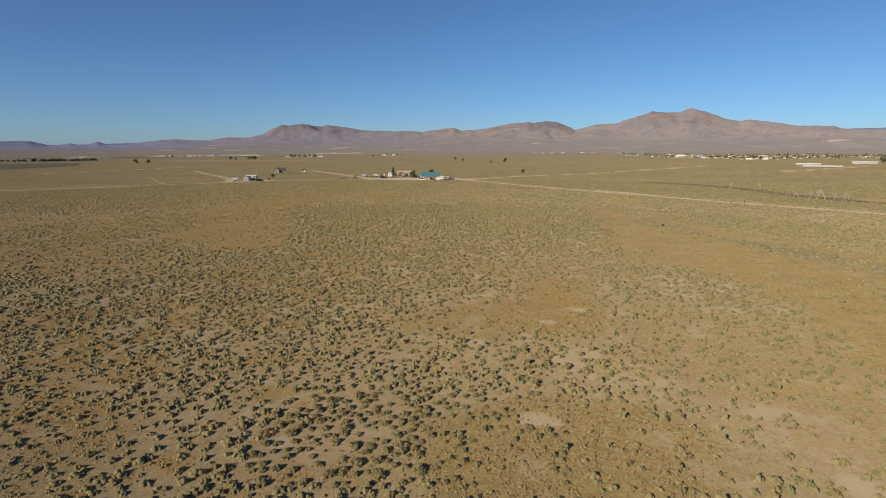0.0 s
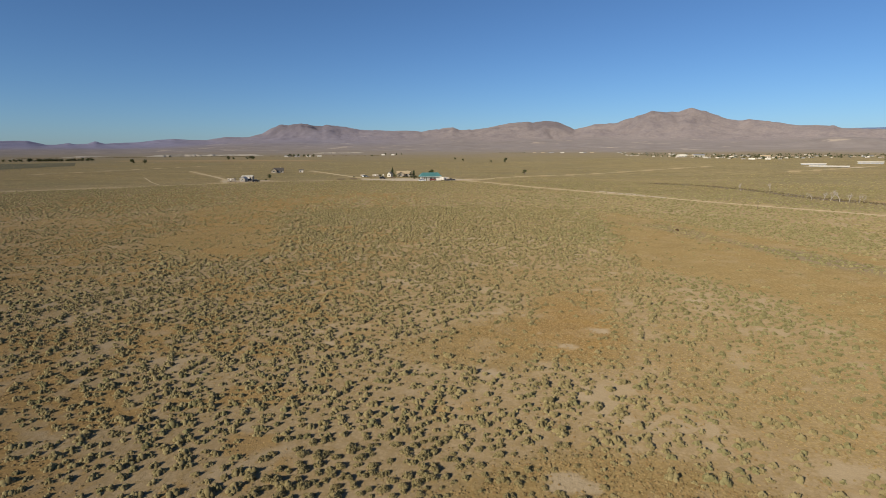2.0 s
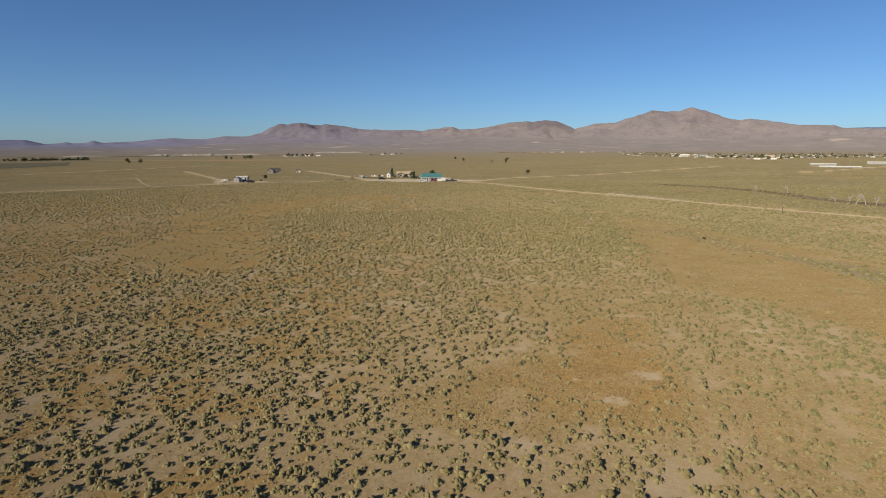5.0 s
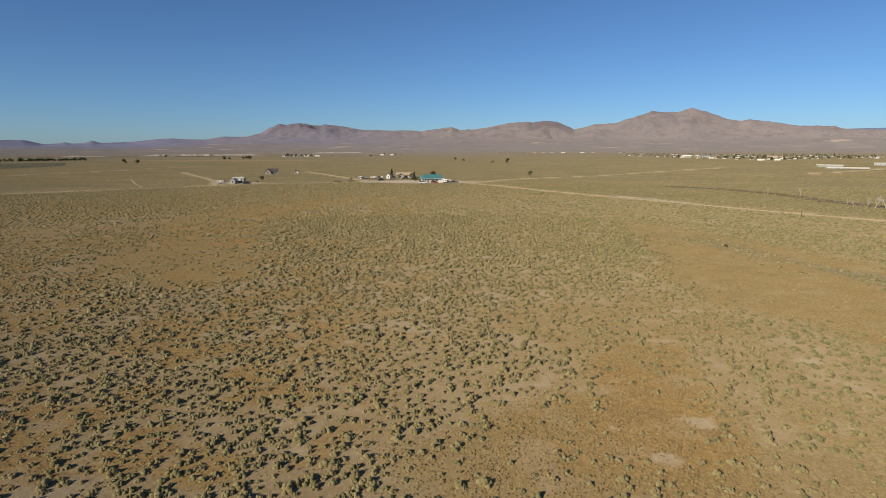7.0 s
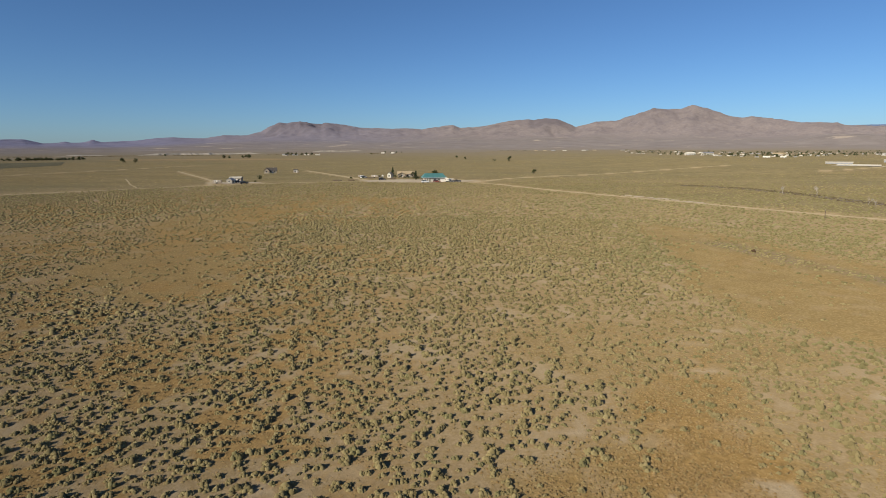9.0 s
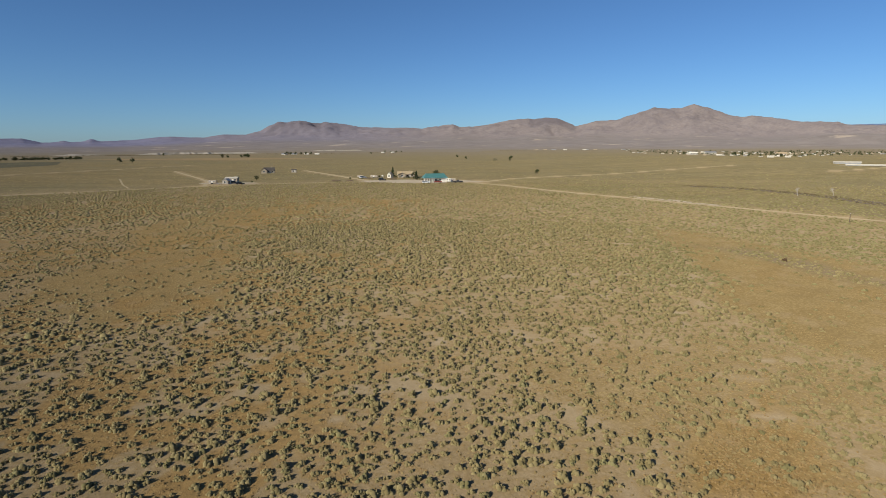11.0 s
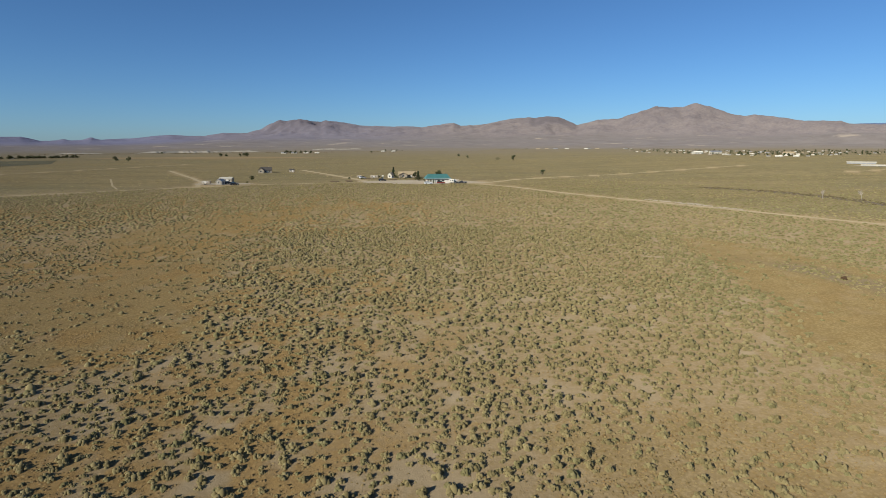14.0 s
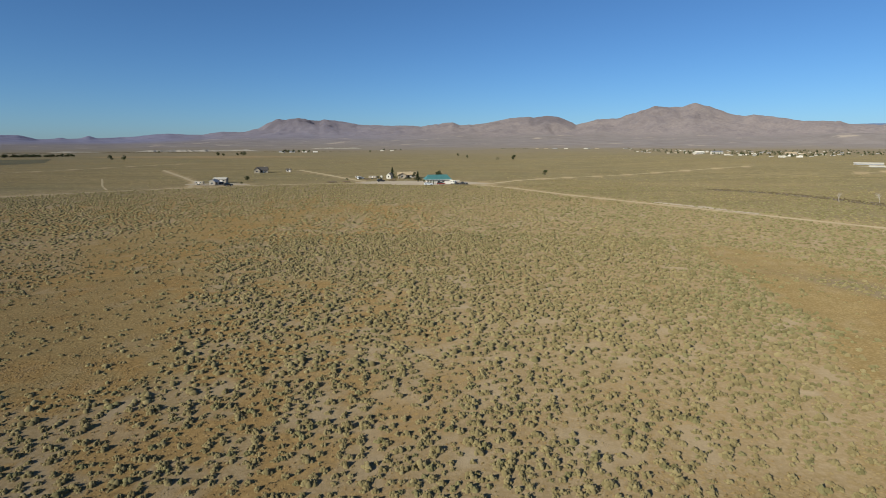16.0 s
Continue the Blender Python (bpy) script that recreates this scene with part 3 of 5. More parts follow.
def slope_at(az):
    knots = np.concatenate([SKYLINE, np.array(RIGHT_END)])
    deg = np.degrees(az)
    fine = (fbm(deg * 3, deg * 0 + 7, 1.1, 97, 3) - 0.5) * 2.4
    return np.interp(deg, knots[:, 0], knots[:, 1]) + fine * (0.35 + 0.65 * smooth(10, 30, np.interp(deg, knots[:, 0], knots[:, 1])))


def cap_rock(deg, r, ridge_r, x, y):
    """Dark volcanic rock that caps three of the summits."""
    w = np.maximum(np.exp(-((deg + 14) / 3.4) ** 2), np.exp(-((deg - 10.2) / 2.2) ** 2))
    w = np.maximum(w, 0.6 * np.exp(-((deg - 20.5) / 1.6) ** 2))
    return w * smooth(ridge_r - 480, ridge_r - 160, r + (fbm(x, y, 150, 131, 4) - 0.5) * 420)


def range_sheet(name, a0, a1, ridge_r, mat, label):
    def at(az, r):
        cut = smooth(a0 - 0.2, a0 + 3.0, np.degrees(az)) * (1 - smooth(a1 - 3.0, a1 + 0.2, np.degrees(az)))
        z = range_height(az, r, ridge_r, slope_at(az), 58.0 - 24 * (1 - smooth(-31, -18, np.degrees(az))))
        return r * np.sin(az), r * np.cos(az), np.where(cut > 0, z * (0.25 + 0.75 * cut), -5) if (a0 > -50 or a1 < 50) else z
    steps = int((a1 - a0) * 5.5)
    ob = sheet(name, np.radians(np.linspace(a0, a1, steps)), np.concatenate([np.linspace(2100, ridge_r - 900, 45), np.linspace(ridge_r - 900, ridge_r + 350, 90)[1:]]), at, mat,
               # west: how strongly the bluish haze tint is painted on
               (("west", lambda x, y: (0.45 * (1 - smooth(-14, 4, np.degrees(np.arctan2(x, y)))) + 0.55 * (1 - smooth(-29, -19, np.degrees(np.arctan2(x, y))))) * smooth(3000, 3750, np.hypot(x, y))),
                ("cap", lambda x, y: cap_rock(np.degrees(np.arctan2(x, y)), np.hypot(x, y), ridge_r, x, y)),
                ("apron", lambda x, y: 1 - smooth(ridge_r - 950, ridge_r - 600, np.hypot(x, y) + (fbm(x, y, 200, 99) - 0.5) * 500)),
                ("foot", lambda x, y: 1 - smooth(2250, 2950, np.hypot(x, y) + (fbm(x, y, 260, 98) - 0.5) * 500))))
    return tagged(ob, label, "mountain", kind="structure")


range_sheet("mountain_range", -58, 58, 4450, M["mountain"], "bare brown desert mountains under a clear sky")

# a far ridge, blue from haze put into its base colour
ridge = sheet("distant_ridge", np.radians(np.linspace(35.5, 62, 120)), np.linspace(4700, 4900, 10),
              lambda az, r: (r * np.sin(az), r * np.cos(az), 20 + r * (0.0305 + 0.002 * fbm(np.degrees(az), r * 0, 2.0, 3)) - np.abs(r - 4800) * 1.2), M["hazy_rock"])
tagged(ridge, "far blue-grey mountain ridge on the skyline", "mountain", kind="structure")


def ribbon(name, pts, width, mat, label, z=0.03, kind="structure", category="road"):
    """A worn track along a line of points, with uneven edges."""
    P = [Vector((x, y, 0)) for x, y in pts]
    fine = []
    for a, b in zip(P, P[1:]):
        k = max(2, int((b - a).length / 4))
        fine += [a.lerp(b, i / k) for i in range(k)]
    fine.append(P[-1])
    for _ in range(6):
        fine = [fine[0]] + [(fine[i - 1] + fine[i] * 2 + fine[i + 1]) / 4 for i in range(1, len(fine) - 1)] + [fine[-1]]
    verts, faces = [], []
    for i, p in enumerate(fine):
        d = (fine[min(i + 1, len(fine) - 1)] - fine[max(i - 1, 0)]).normalized()
        n = Vector((-d.y, d.x, 0))
        for k, s in enumerate((-1, -0.45, 0, 0.45, 1)):
            w = width / 2 * s * (1 + 0.3 * (noise.noise((p.x * 0.15, p.y * 0.15, s * 3)) if abs(s) == 1 else 0))
            q = p + n * w
            verts.append((q.x, q.y, z + (0.03 if abs(s) < 1 else 0) + float(rise(q.x, q.y))))
        if i:
            o = (i - 1) * 5
            faces += [(o + k, o + k + 1, o + k + 6, o + k + 5) for k in range(4)]
    return tagged(new(name, mesh_of(name, verts, faces, mat)), label, category, kind=kind)


ribbon("road_main", MAIN_ROAD, 2.5, M["road"], "pale graded dirt road crossing the plain")
ribbon("road_upper", UPPER_ROAD, 3.2, M["road"], "pale dirt track running off to the town")
ribbon("drive_east", DRIVE_EAST, 3.6, M["road"], "pale dirt driveway to a dark-roofed house")
ribbon("drive_west", DRIVE_WEST, 2.2, M["road"], "pale dirt driveway behind a white house")

ribbon("farm_track", FARM_TRACK, 3.0, M["road"], "faint pale farm track over the plain")
ribbon("track_plot", [(-224, 419), (-206, 390), (-188, 360), (-168, 331)], 1.1, M["road"], "faint pale track crossing reddish ground to the road")
ribbon("track_east", EAST_TRACK, 1.3, M["road"], "faint pale track towards the long barns")


def patch(name, cx, cy, rx, ry, mat, label, z=0.05, turn=0, ragged=0.25):
    """A low ground patch with an uneven rim, domed a few centimetres."""
    n, rings = 72, 6
    verts, faces = [(cx, cy, z + 0.1 + float(rise(cx, cy)))], []
    for k in range(1, rings + 1):
        for i in range(n):
            a = 2 * math.pi * i / n
            w = k / rings * (1 + ragged * noise.noise((math.cos(a) * 2.2, math.sin(a) * 2.2, cx * 0.1)))
            u, v = rx * math.cos(a) * w, ry * math.sin(a) * w
            t = radians(turn)
            x, y = cx + u * math.cos(t) - v * math.sin(t), cy + u * math.sin(t) + v * math.cos(t)
            verts.append((x, y, z + 0.1 * (1 - (k / rings) ** 2) + float(rise(x, y))))
    tris = [(0, 1 + i, 1 + (i + 1) % n) for i in range(n)]
    for k in range(rings - 1):
        o = 1 + k * n
        for i in range(n):
            j = (i + 1) % n
            tris += [(o + i, o + n + i, o + n + j), (o + i, o + n + j, o + j)]
    return tagged(new(name, mesh_of(name, verts, tris, mat)), label, "ground", kind="structure")


patch("yard_main", -20, 381, 36, 16, M["gravel"], "pale gravel yard round the teal-roofed house", turn=-4)
patch("yard_west", -131, 370, 17, 8, M["gravel"], "pale dirt yard of the white house")
for cx, cy, w, h, z in ((77, 267, 1.6, 8, 0.05), (84, 255, 2.6, 8, 0.056), (90, 242, 1.4, 6, 0.062)):
    patch("bare_strip", cx, cy, w, h, M["gravel"], "pale bare strip of soil beside the road", z=z, turn=30, ragged=0.7)


def field(name, corners, mat, label, z=0.06):
    """A ploughed or sown field between four corners, its surface softly uneven."""
    a, b, c, d = (Vector(p) for p in corners)

    def at(u, v):
        x = (1 - u) * (1 - v) * a.x + u * (1 - v) * b.x + u * v * c.x + (1 - u) * v * d.x
        y = (1 - u) * (1 - v) * a.y + u * (1 - v) * b.y + u * v * c.y + (1 - u) * v * d.y
        return x, y, z + 0.15 * fbm(x, y, 12, 7)
    return tagged(sheet(name, np.linspace(0, 1, 50), np.linspace(0, 1, 50), at, mat), label, "field", kind="structure")


field("field_green", ((-594, 902), (-486, 736), (-472, 560), (-900, 620)), M["field"], "dark fallow field below a row of trees")
patch("field_gold", -420, 1050, 210, 60, M["stubble"], "golden dry grass field", z=0.1, ragged=0.3)
patch("field_gold_east", 196, 205, 38, 9, M["stubble"], "golden dry grass beyond the wash", z=0.05, turn=-20, ragged=0.3)


def wash():
    """A dry wash: a shallow, dark, brush-lined bed."""
    pts = [(124, 330), (132, 321), (143, 308), (150, 284), (152, 262), (150, 243), (156, 220), (163, 198), (175, 170)]
    ob = ribbon("dry_wash", pts, 9, M["wash_soil"], "dark brush-lined bed of a dry wash", z=0.04, category="wash")
    return pts


WASH = wash()


def bluffs(name, x0, y0, x1, y1, height, label, seed, base=0.0):
    """A low scarp of pale eroded earth, cut by gullies."""
    L = math.hypot(x1 - x0, y1 - y0)
    dx, dy = (x1 - x0) / L, (y1 - y0) / L

    def at(u, v):
        gully = np.abs(2 * fbm(u, v * 0 + 3, 15, seed, 3) - 1)
        out = 30 * (1 - v) ** 1.3 * (0.25 + 1.5 * gully)
        z = height * (0.75 + 0.5 * fbm(u, v * 0, 120, seed + 5, 2)) * np.minimum(1, v * 1.25) * (0.75 + 0.25 * smooth(0.36, 0.52, fbm(u, v * 0 + 9, 70, seed + 9, 3))) * smooth(0, 60, u) * (1 - smooth(L - 60, L, u))
        x = x0 + dx * u + dy * out
        y = y0 + dy * u - dx * out
        return x, y, z - 0.3 + base
    ob = sheet(name, np.linspace(0, L, 220), np.linspace(0, 1, 12), at, M["chalk"])
    return tagged(ob, label, "cliff", kind="structure")


bluffs("bluff_west", -925, 1690, -640, 2010, 6.5, "pale chalky badland bluffs cut by gullies", 41)
bluffs("bluff_far_west", -1090, 1560, -980, 1680, 3.5, "low pale badland bank", 43)
bluffs("bluff_middle", -560, 2330, -320, 2420, 5.5, "low pale eroded bank before the mountains", 47, 4.0)


# ---------------------------------------------------------------- buildings
def add_window(parent, x, y, z, w, h, facing):
    """A framed pane set in a wall; facing is the wall's outward axis."""
    t = 0.08
    along_x = facing[1] != 0
    bm = bmesh.new()
    for du, dv, su, sv in ((0, h / 2, w, 0.1), (0, -h / 2, w, 0.1), (w / 2, 0, 0.1, h + 0.1), (-w / 2, 0, 0.1, h + 0.1)):
        bm_box(x + (du if along_x else 0), y + (0 if along_x else du), z + dv - sv / 2, su if along_x else t, t if along_x else su, sv, bm=bm)
    win = part("window", bm, M["trim"], parent)
    pane = part("pane", bm_box(x, y, z - h / 2, w if along_x else 0.03, 0.03 if along_x else w, h), M["pane"], win)
    return win


def add_door(parent, x, y, w, h, facing, mat, name="door"):
    along_x = facing[1] != 0
    d = part(name, bm_box(x, y, 0, w if along_x else 0.06, 0.06 if along_x else w, h, 0.01), mat, parent)
    k = 0.05
    part("handle", bm_box(x + facing[0] * k + (w * 0.38 if along_x else 0), y + facing[1] * k + (0 if along_x else w * 0.38), 1.0, 0.06, 0.06, 0.12), M["metal"], d)
    return d


def teal_house():
    """The white-walled house under one long teal metal roof, with an open porch of posts at its end."""
    h = thing("house", "white house with a long teal metal roof on a gravel yard", "house", m=pose(-9.4, 372.0, 0.12, 0, 0, 9))
    lx, ly, eave = 13.6, 9.0, 2.45
    part("wall", bm_box(2.2, 0, 0, lx - 4.6, ly - 1.0, eave), M["white"], h)
    part("inner_wall", bm_box(-4.3, 1.6, 0, 3.9, ly - 4.4, eave - 0.02), M["cream"], h)
    roof = part("roof", bm_hip(lx, ly, eave, 2.55, 0.5, 0.15, 11.0), M["teal"], h, "teal standing-seam metal roof")
    for i in range(23):
        x = -5.5 + i * 0.5
        part("seam", bm_tube((x, -ly / 2 - 0.48, eave + 0.17), (x, -0.05, eave + 2.57), 0.03, 0.03, 4), M["teal"], roof)
    part("ridge_cap", bm_box(0, 0, eave + 2.5, 11.0, 0.3, 0.1), M["teal"], roof)
    part("fascia", bm_box(0, -ly / 2 - 0.52, eave, lx + 1.0, 0.05, 0.16), M["trim"], roof)
    for i in range(4):
        part("post", bm_box(-lx / 2 + 0.3 + i * 1.45, -ly / 2 + 0.3, 0, 0.55, 0.55, eave), M["white"], h)
    for x in (0.2, 2.6):
        add_window(h, x, -ly / 2 + 0.48, 1.45, 1.3, 1.0, (0, -1))
    add_door(h, -1.4, -ly / 2 + 0.47, 0.95, 2.05, (0, -1), M["trim"])
    door = part("garage_door", bm_box(5.0, -ly / 2 + 0.46, 0, 2.5, 0.08, 2.1), M["trim"], h)
    for k in range(3):
        part("panel", bm_box(5.0, -ly / 2 + 0.41, 0.08 + k * 0.68, 2.3, 0.03, 0.58), M["trim"], door)
    return h


def gable_house(name, label, lx, ly, eave, rise, wall, roof, m, windows=2, over=0.4, wing=None, group="", category="house"):
    h = thing(name, label, category, group, m=m)
    part("wall", bm_gable_walls(lx, ly, eave, rise), wall, h)
    r = part("roof", bm_gable(lx, ly, eave, rise, over), roof, h)
    part("chimney", bm_box(lx * 0.22, ly * 0.12, eave + rise * 0.6, 0.5, 0.5, rise * 0.4 + 0.5, 0.02), M["cream"], r)
    for i in range(windows):
        x = -lx / 2 + lx * (i + 0.5) / windows
        if i == windows // 2:
            add_door(h, x + 0.9, -ly / 2 - 0.03, 0.9, 2.0, (0, -1), M["trim"])
            x -= 0.6
        add_window(h, x, -ly / 2 - 0.02, min(1.45, eave * 0.6), 1.1, 1.0, (0, -1))
    add_window(h, -lx / 2 - 0.02, 0, min(1.5, eave * 0.6), 1.1, 1.0, (-1, 0))
    if wing:
        wx, wl, ww, we, wr = wing
        bm = bm_gable_walls(wl, ww, we, wr)
        bmesh.ops.transform(bm, matrix=pose(wx, -ly / 2 - wl / 2 + 1.0, 0, 0, 0, 90), verts=bm.verts)
        w = part("wing", bm, wall, h)
        bm = bm_gable(wl, ww, we, wr, over)
        bmesh.ops.transform(bm, matrix=pose(wx, -ly / 2 - wl / 2 + 1.0, 0, 0, 0, 90), verts=bm.verts)
        part("wing_roof", bm, roof, w)
        add_window(w, wx, -ly / 2 - wl + 0.97, we * 0.6, 1.2, 1.1, (0, -1))
    return h


def car(name, label, paint, m, pickup=False, group=""):
    c = thing(name, label, "truck" if pickup else "car", group, m=m)
    L, Wd = (5.3, 1.9) if pickup else (4.5, 1.8)
    bm = bmesh.new()
    prof = [(-L / 2, 0.35), (L / 2, 0.35), (L / 2, 0.75), (L / 2 - 0.15, 0.95), (L * 0.22, 1.0), (L * 0.12, 1.0), (-L / 2, 1.0)]
    sides = [[bm.verts.new((x, y, z)) for x, z in prof] for y in (-Wd / 2, Wd / 2)]
    for s in sides:
        bm.faces.new(s)
    for i in range(len(prof)):
        j = (i + 1) % len(prof)
        bm.faces.new((sides[0][i], sides[0][j], sides[1][j], sides[1][i]))
    bmesh.ops.recalc_face_normals(bm, faces=bm.faces)
    bmesh.ops.bevel(bm, geom=list(bm.edges), offset=0.05, segments=1, affect="EDGES")
    body = part("body", bm, paint, c)
    back = -L * 0.1 if pickup else -L * 0.46
    cab = [(back, 0.98), (L * 0.22, 0.98), (L * 0.1, 1.48), (back + 0.2, 1.5)]

    def shape(inset, lift):
        b2 = bmesh.new()
        e = [[b2.verts.new((x, y * (1 if z < 1 else 0.84), z)) for x, z in cab] for y in (-Wd / 2 + inset, Wd / 2 - inset)]
        for s in e:
            b2.faces.new(s)
        for i in range(4):
            b2.faces.new((e[0][i], e[0][(i + 1) % 4], e[1][(i + 1) % 4], e[1][i]))
        bmesh.ops.recalc_face_normals(b2, faces=b2.faces)
        return b2
    part("cabin_glass", shape(0.06, 0), M["pane"], c)
    part("cabin_roof", bm_box((back + 0.2 + L * 0.1) / 2, 0, 1.47, L * 0.1 - back - 0.15, Wd * 0.8, 0.08, 0.03), paint, c)
    for sx in (-0.31, 0.31):
        for sy in (-1, 1):
            tyre = part("tyre", bm_tube((L * sx, sy * (Wd / 2 - 0.24), 0.34), (L * sx, sy * (Wd / 2 + 0.01), 0.34), 0.34, 0.34, 14), M["tyre"], c)
            part("rim", bm_tube((L * sx, sy * (Wd / 2), 0.34), (L * sx, sy * (Wd / 2 + 0.02), 0.34), 0.19, 0.17, 10), M["metal"], tyre)
    for sy in (-0.62, 0.62):
        part("headlight", bm_box(L / 2 - 0.01, sy, 0.66, 0.06, 0.32, 0.14, 0.02), M["trim"], c)
    return c


def trailer(name, label, L, Wd, Hh, paint, m):
    t = thing(name, label, "trailer", m=m)
    part("body", bm_box(0, 0, 0.55, L, Wd, Hh, 0.12), paint, t)
    for x in (-L * 0.2, L * 0.22):
        add_window(t, x, -Wd / 2 - 0.02, 0.55 + Hh * 0.62, 0.8, 0.5, (0, -1))
    part("door", bm_box(0, -Wd / 2 - 0.02, 0.6, 0.7, 0.05, Hh * 0.85), M["trim"], t)
    for sy in (-1, 1):
        part("tyre", bm_tube((-0.3, sy * (Wd / 2 - 0.2), 0.33), (-0.3, sy * Wd / 2, 0.33), 0.33, 0.33, 14), M["tyre"], t)
    part("hitch", bm_tube((L / 2, 0, 0.5), (L / 2 + 0.9, 0, 0.4), 0.06, 0.05), M["metal"], t)
    part("jack", bm_tube((L / 2 + 0.8, 0, 0.0), (L / 2 + 0.8, 0, 0.55), 0.05, 0.05), M["metal"], t)
    return t


teal_house()
gable_house("house", "low house with a tan gable roof among trees", 11.0, 8.0, 2.4, 1.5, M["cream"], M["tan_roof"], pose(-30.0, 428.0, 0, 0, 0, 8), 4, 0.8, wing=(-3.4, 4.5, 5.0, 2.4, 1.2))
gable_house("house", "cream gabled house with a dark shingle roof", 8.0, 6.4, 2.2, 2.3, M["cream"], M["dark_roof"], pose(-146.5, 497.0, 0, 0, 0, 14), 3, 0.4, wing=(-3.8, 3.6, 4.4, 2.3, 1.8))
gable_house("house", "long white house with a pale metal roof", 7.0, 4.5, 2.3, 0.7, M["cream"], M["town_white"], pose(-133.0, 381.0, 0.1, 0, 0, 4), 3, 0.3)
gable_house("shed", "weathered grey gabled shed in a dirt yard", 4.0, 3.6, 1.9, 1.1, M["grey_wall"], M["grey_roof"], pose(-129.7, 363.8, 0.1, 0, 0, 80), 1, 0.25, category="shed")
gable_house("shed", "small cream shed with a dark roof", 4.0, 3.0, 2.0, 0.6, M["cream"], M["dark_roof"], pose(-129.0, 507.0, 0, 0, 0, 10), 1, 0.2, category="shed")
gable_house("shed", "small white shed with a steep roof", 3.6, 3.0, 2.0, 1.5, M["white"], M["cream"], pose(-40.6, 422.0, 0, 0, 0, 70), 1, 0.2, category="shed")
car("car", "white car parked on the gravel yard", M["car_white"], pose(-14.2, 360.5, 0.14, 0, 0, 12))
car("car", "red car parked beside the white house", M["car_red"], pose(-7.4, 363.8, 0.14, 0, 0, 6))
car("pickup", "dark pickup truck parked on the gravel yard", M["car_dark"], pose(4.4, 366.0, 0.12, 0, 0, 172), True)
car("car", "dark car driving along the dirt road", M["car_dark"], pose(-119.0, 355.5, 0.2, 0, 0, 35))
car("car", "dark car parked by the sheds", M["car_dark"], pose(-42.6, 389.0, 0.1, 0, 0, 20))
car("car", "white car parked by a trailer", M["car_white"], pose(-58.0, 414.0, 0.1, 0, 0, 40))
car("car", "dark car beside the grey shed", M["car_dark"], pose(-127.0, 367.0, 0.12, 0, 0, 70))
trailer("trailer", "white box trailer beside the teal-roofed house", 2.8, 2.0, 1.8, M["white"], pose(-1.2, 367.0, 0.1, 0, 0, -10))
trailer("trailer", "white camping trailer half hidden by the house", 5.0, 2.2, 1.4, M["cream"], pose(0.6, 374.0, 0.1, 0, 0, -4))
trailer("trailer", "white camping trailer in a dirt yard", 5.0, 2.1, 1.5, M["cream"], pose(-138.0, 364.0, 0.1, 0, 0, 5))
trailer("trailer", "cream camping trailer by the sheds", 5.0, 2.1, 1.4, M["cream"], pose(-51.0, 418.0, 0.0, 0, 0, -6))
trailer("trailer", "small white trailer among scrap", 3.4, 1.8, 1.2, M["cream"], pose(-61.0, 421.0, 0.0, 0, 0, 14))


def tank(label, m, r=1.3, h=2.0):
    t = thing("water_tank", label, "tank", m=m)
    part("drum", bm_tube((0, 0, 0), (0, 0, h), r, r, 24), M["white"], t)
    part("lid", bm_tube((0, 0, h), (0, 0, h + 0.4), r * 1.02, 0.25, 24), M["white"], t)
    part("hatch", bm_tube((0, 0, h + 0.38), (0, 0, h + 0.5), 0.25, 0.25, 12), M["metal"], t)


tank("white water tank in the yard", pose(-46.0, 424.0, 0.0), 0.8, 1.3)
tank("white water tank beside the trailer", pose(-141.5, 369.0, 0.05), 0.7, 1.1)


def barn(label, lx, ly, eave, m):
    b = thing("barn", label, "barn", "long barns on the plain", m=m)
    part("wall", bm_gable_walls(lx, ly, eave, 0.65), M["town_white"], b)
    part("roof", bm_gable(lx, ly, eave, 0.65, 0.4), M["town_white"], b)
    for i in range(6):
        part("door", bm_box(-lx / 2 + lx * (i + 0.5) / 6, -ly / 2 - 0.04, 0, 3.0, 0.08, eave * 0.75), M["grey_roof"], b)


barn("long low white barn on the plain", 19, 6, 1.1, pose(338, 514, 5, 0, 0, -33))
barn("long low white barn with a dusty yard", 27, 4, 0.5, pose(319, 466, 4.8, 0, 0, -34))
barn("white metal barn beside a dark tree", 20, 7, 1.8, pose(414, 545, 5, 0, 0, -37))
patch("barn_yard", 326, 470, 22, 7, M["gravel"], "pale dusty yard before the long barns", turn=-34)


def timber_pile(label, m, count=5, length=4.0):
    """Old beams and posts, stacked crosswise on bearers."""
    t = thing("timber_pile", label, "timber", m=m)
    r = random.Random(int(m.translation.x * 7))
    for x in (-length * 0.3, length * 0.3):
        part("bearer", bm_box(x, 0, 0, 0.2, 1.8, 0.2), M["wood"], t)
    for k in range(count):
        bm = bm_box(0, 0, 0, length * r.uniform(0.8, 1.1), 0.3, 0.28, 0.02)
        bmesh.ops.transform(bm, matrix=pose(r.uniform(-0.3, 0.3), -0.75 + 1.5 * k / max(1, count - 1), 0.2 + 0.26 * (k % 2), 0, 0, r.uniform(-5, 5)), verts=bm.verts)
        part("beam", bm, M["bark"], t)


timber_pile("stack of old dark timber beside the track", pose(-70, 383, 0, 0, 0, 5), 6, 5.0)
timber_pile("stack of old dark timber in the yard", pose(-62, 386, 0, 0, 0, -8), 5, 4.0)
timber_pile("stack of weathered posts by the sheds", pose(-37, 400, 0.0, 0, 0, 12), 5, 4.5)
timber_pile("low stack of old timber behind the tank", pose(-54, 412, 0.0, 0, 0, 0), 4, 3.5)


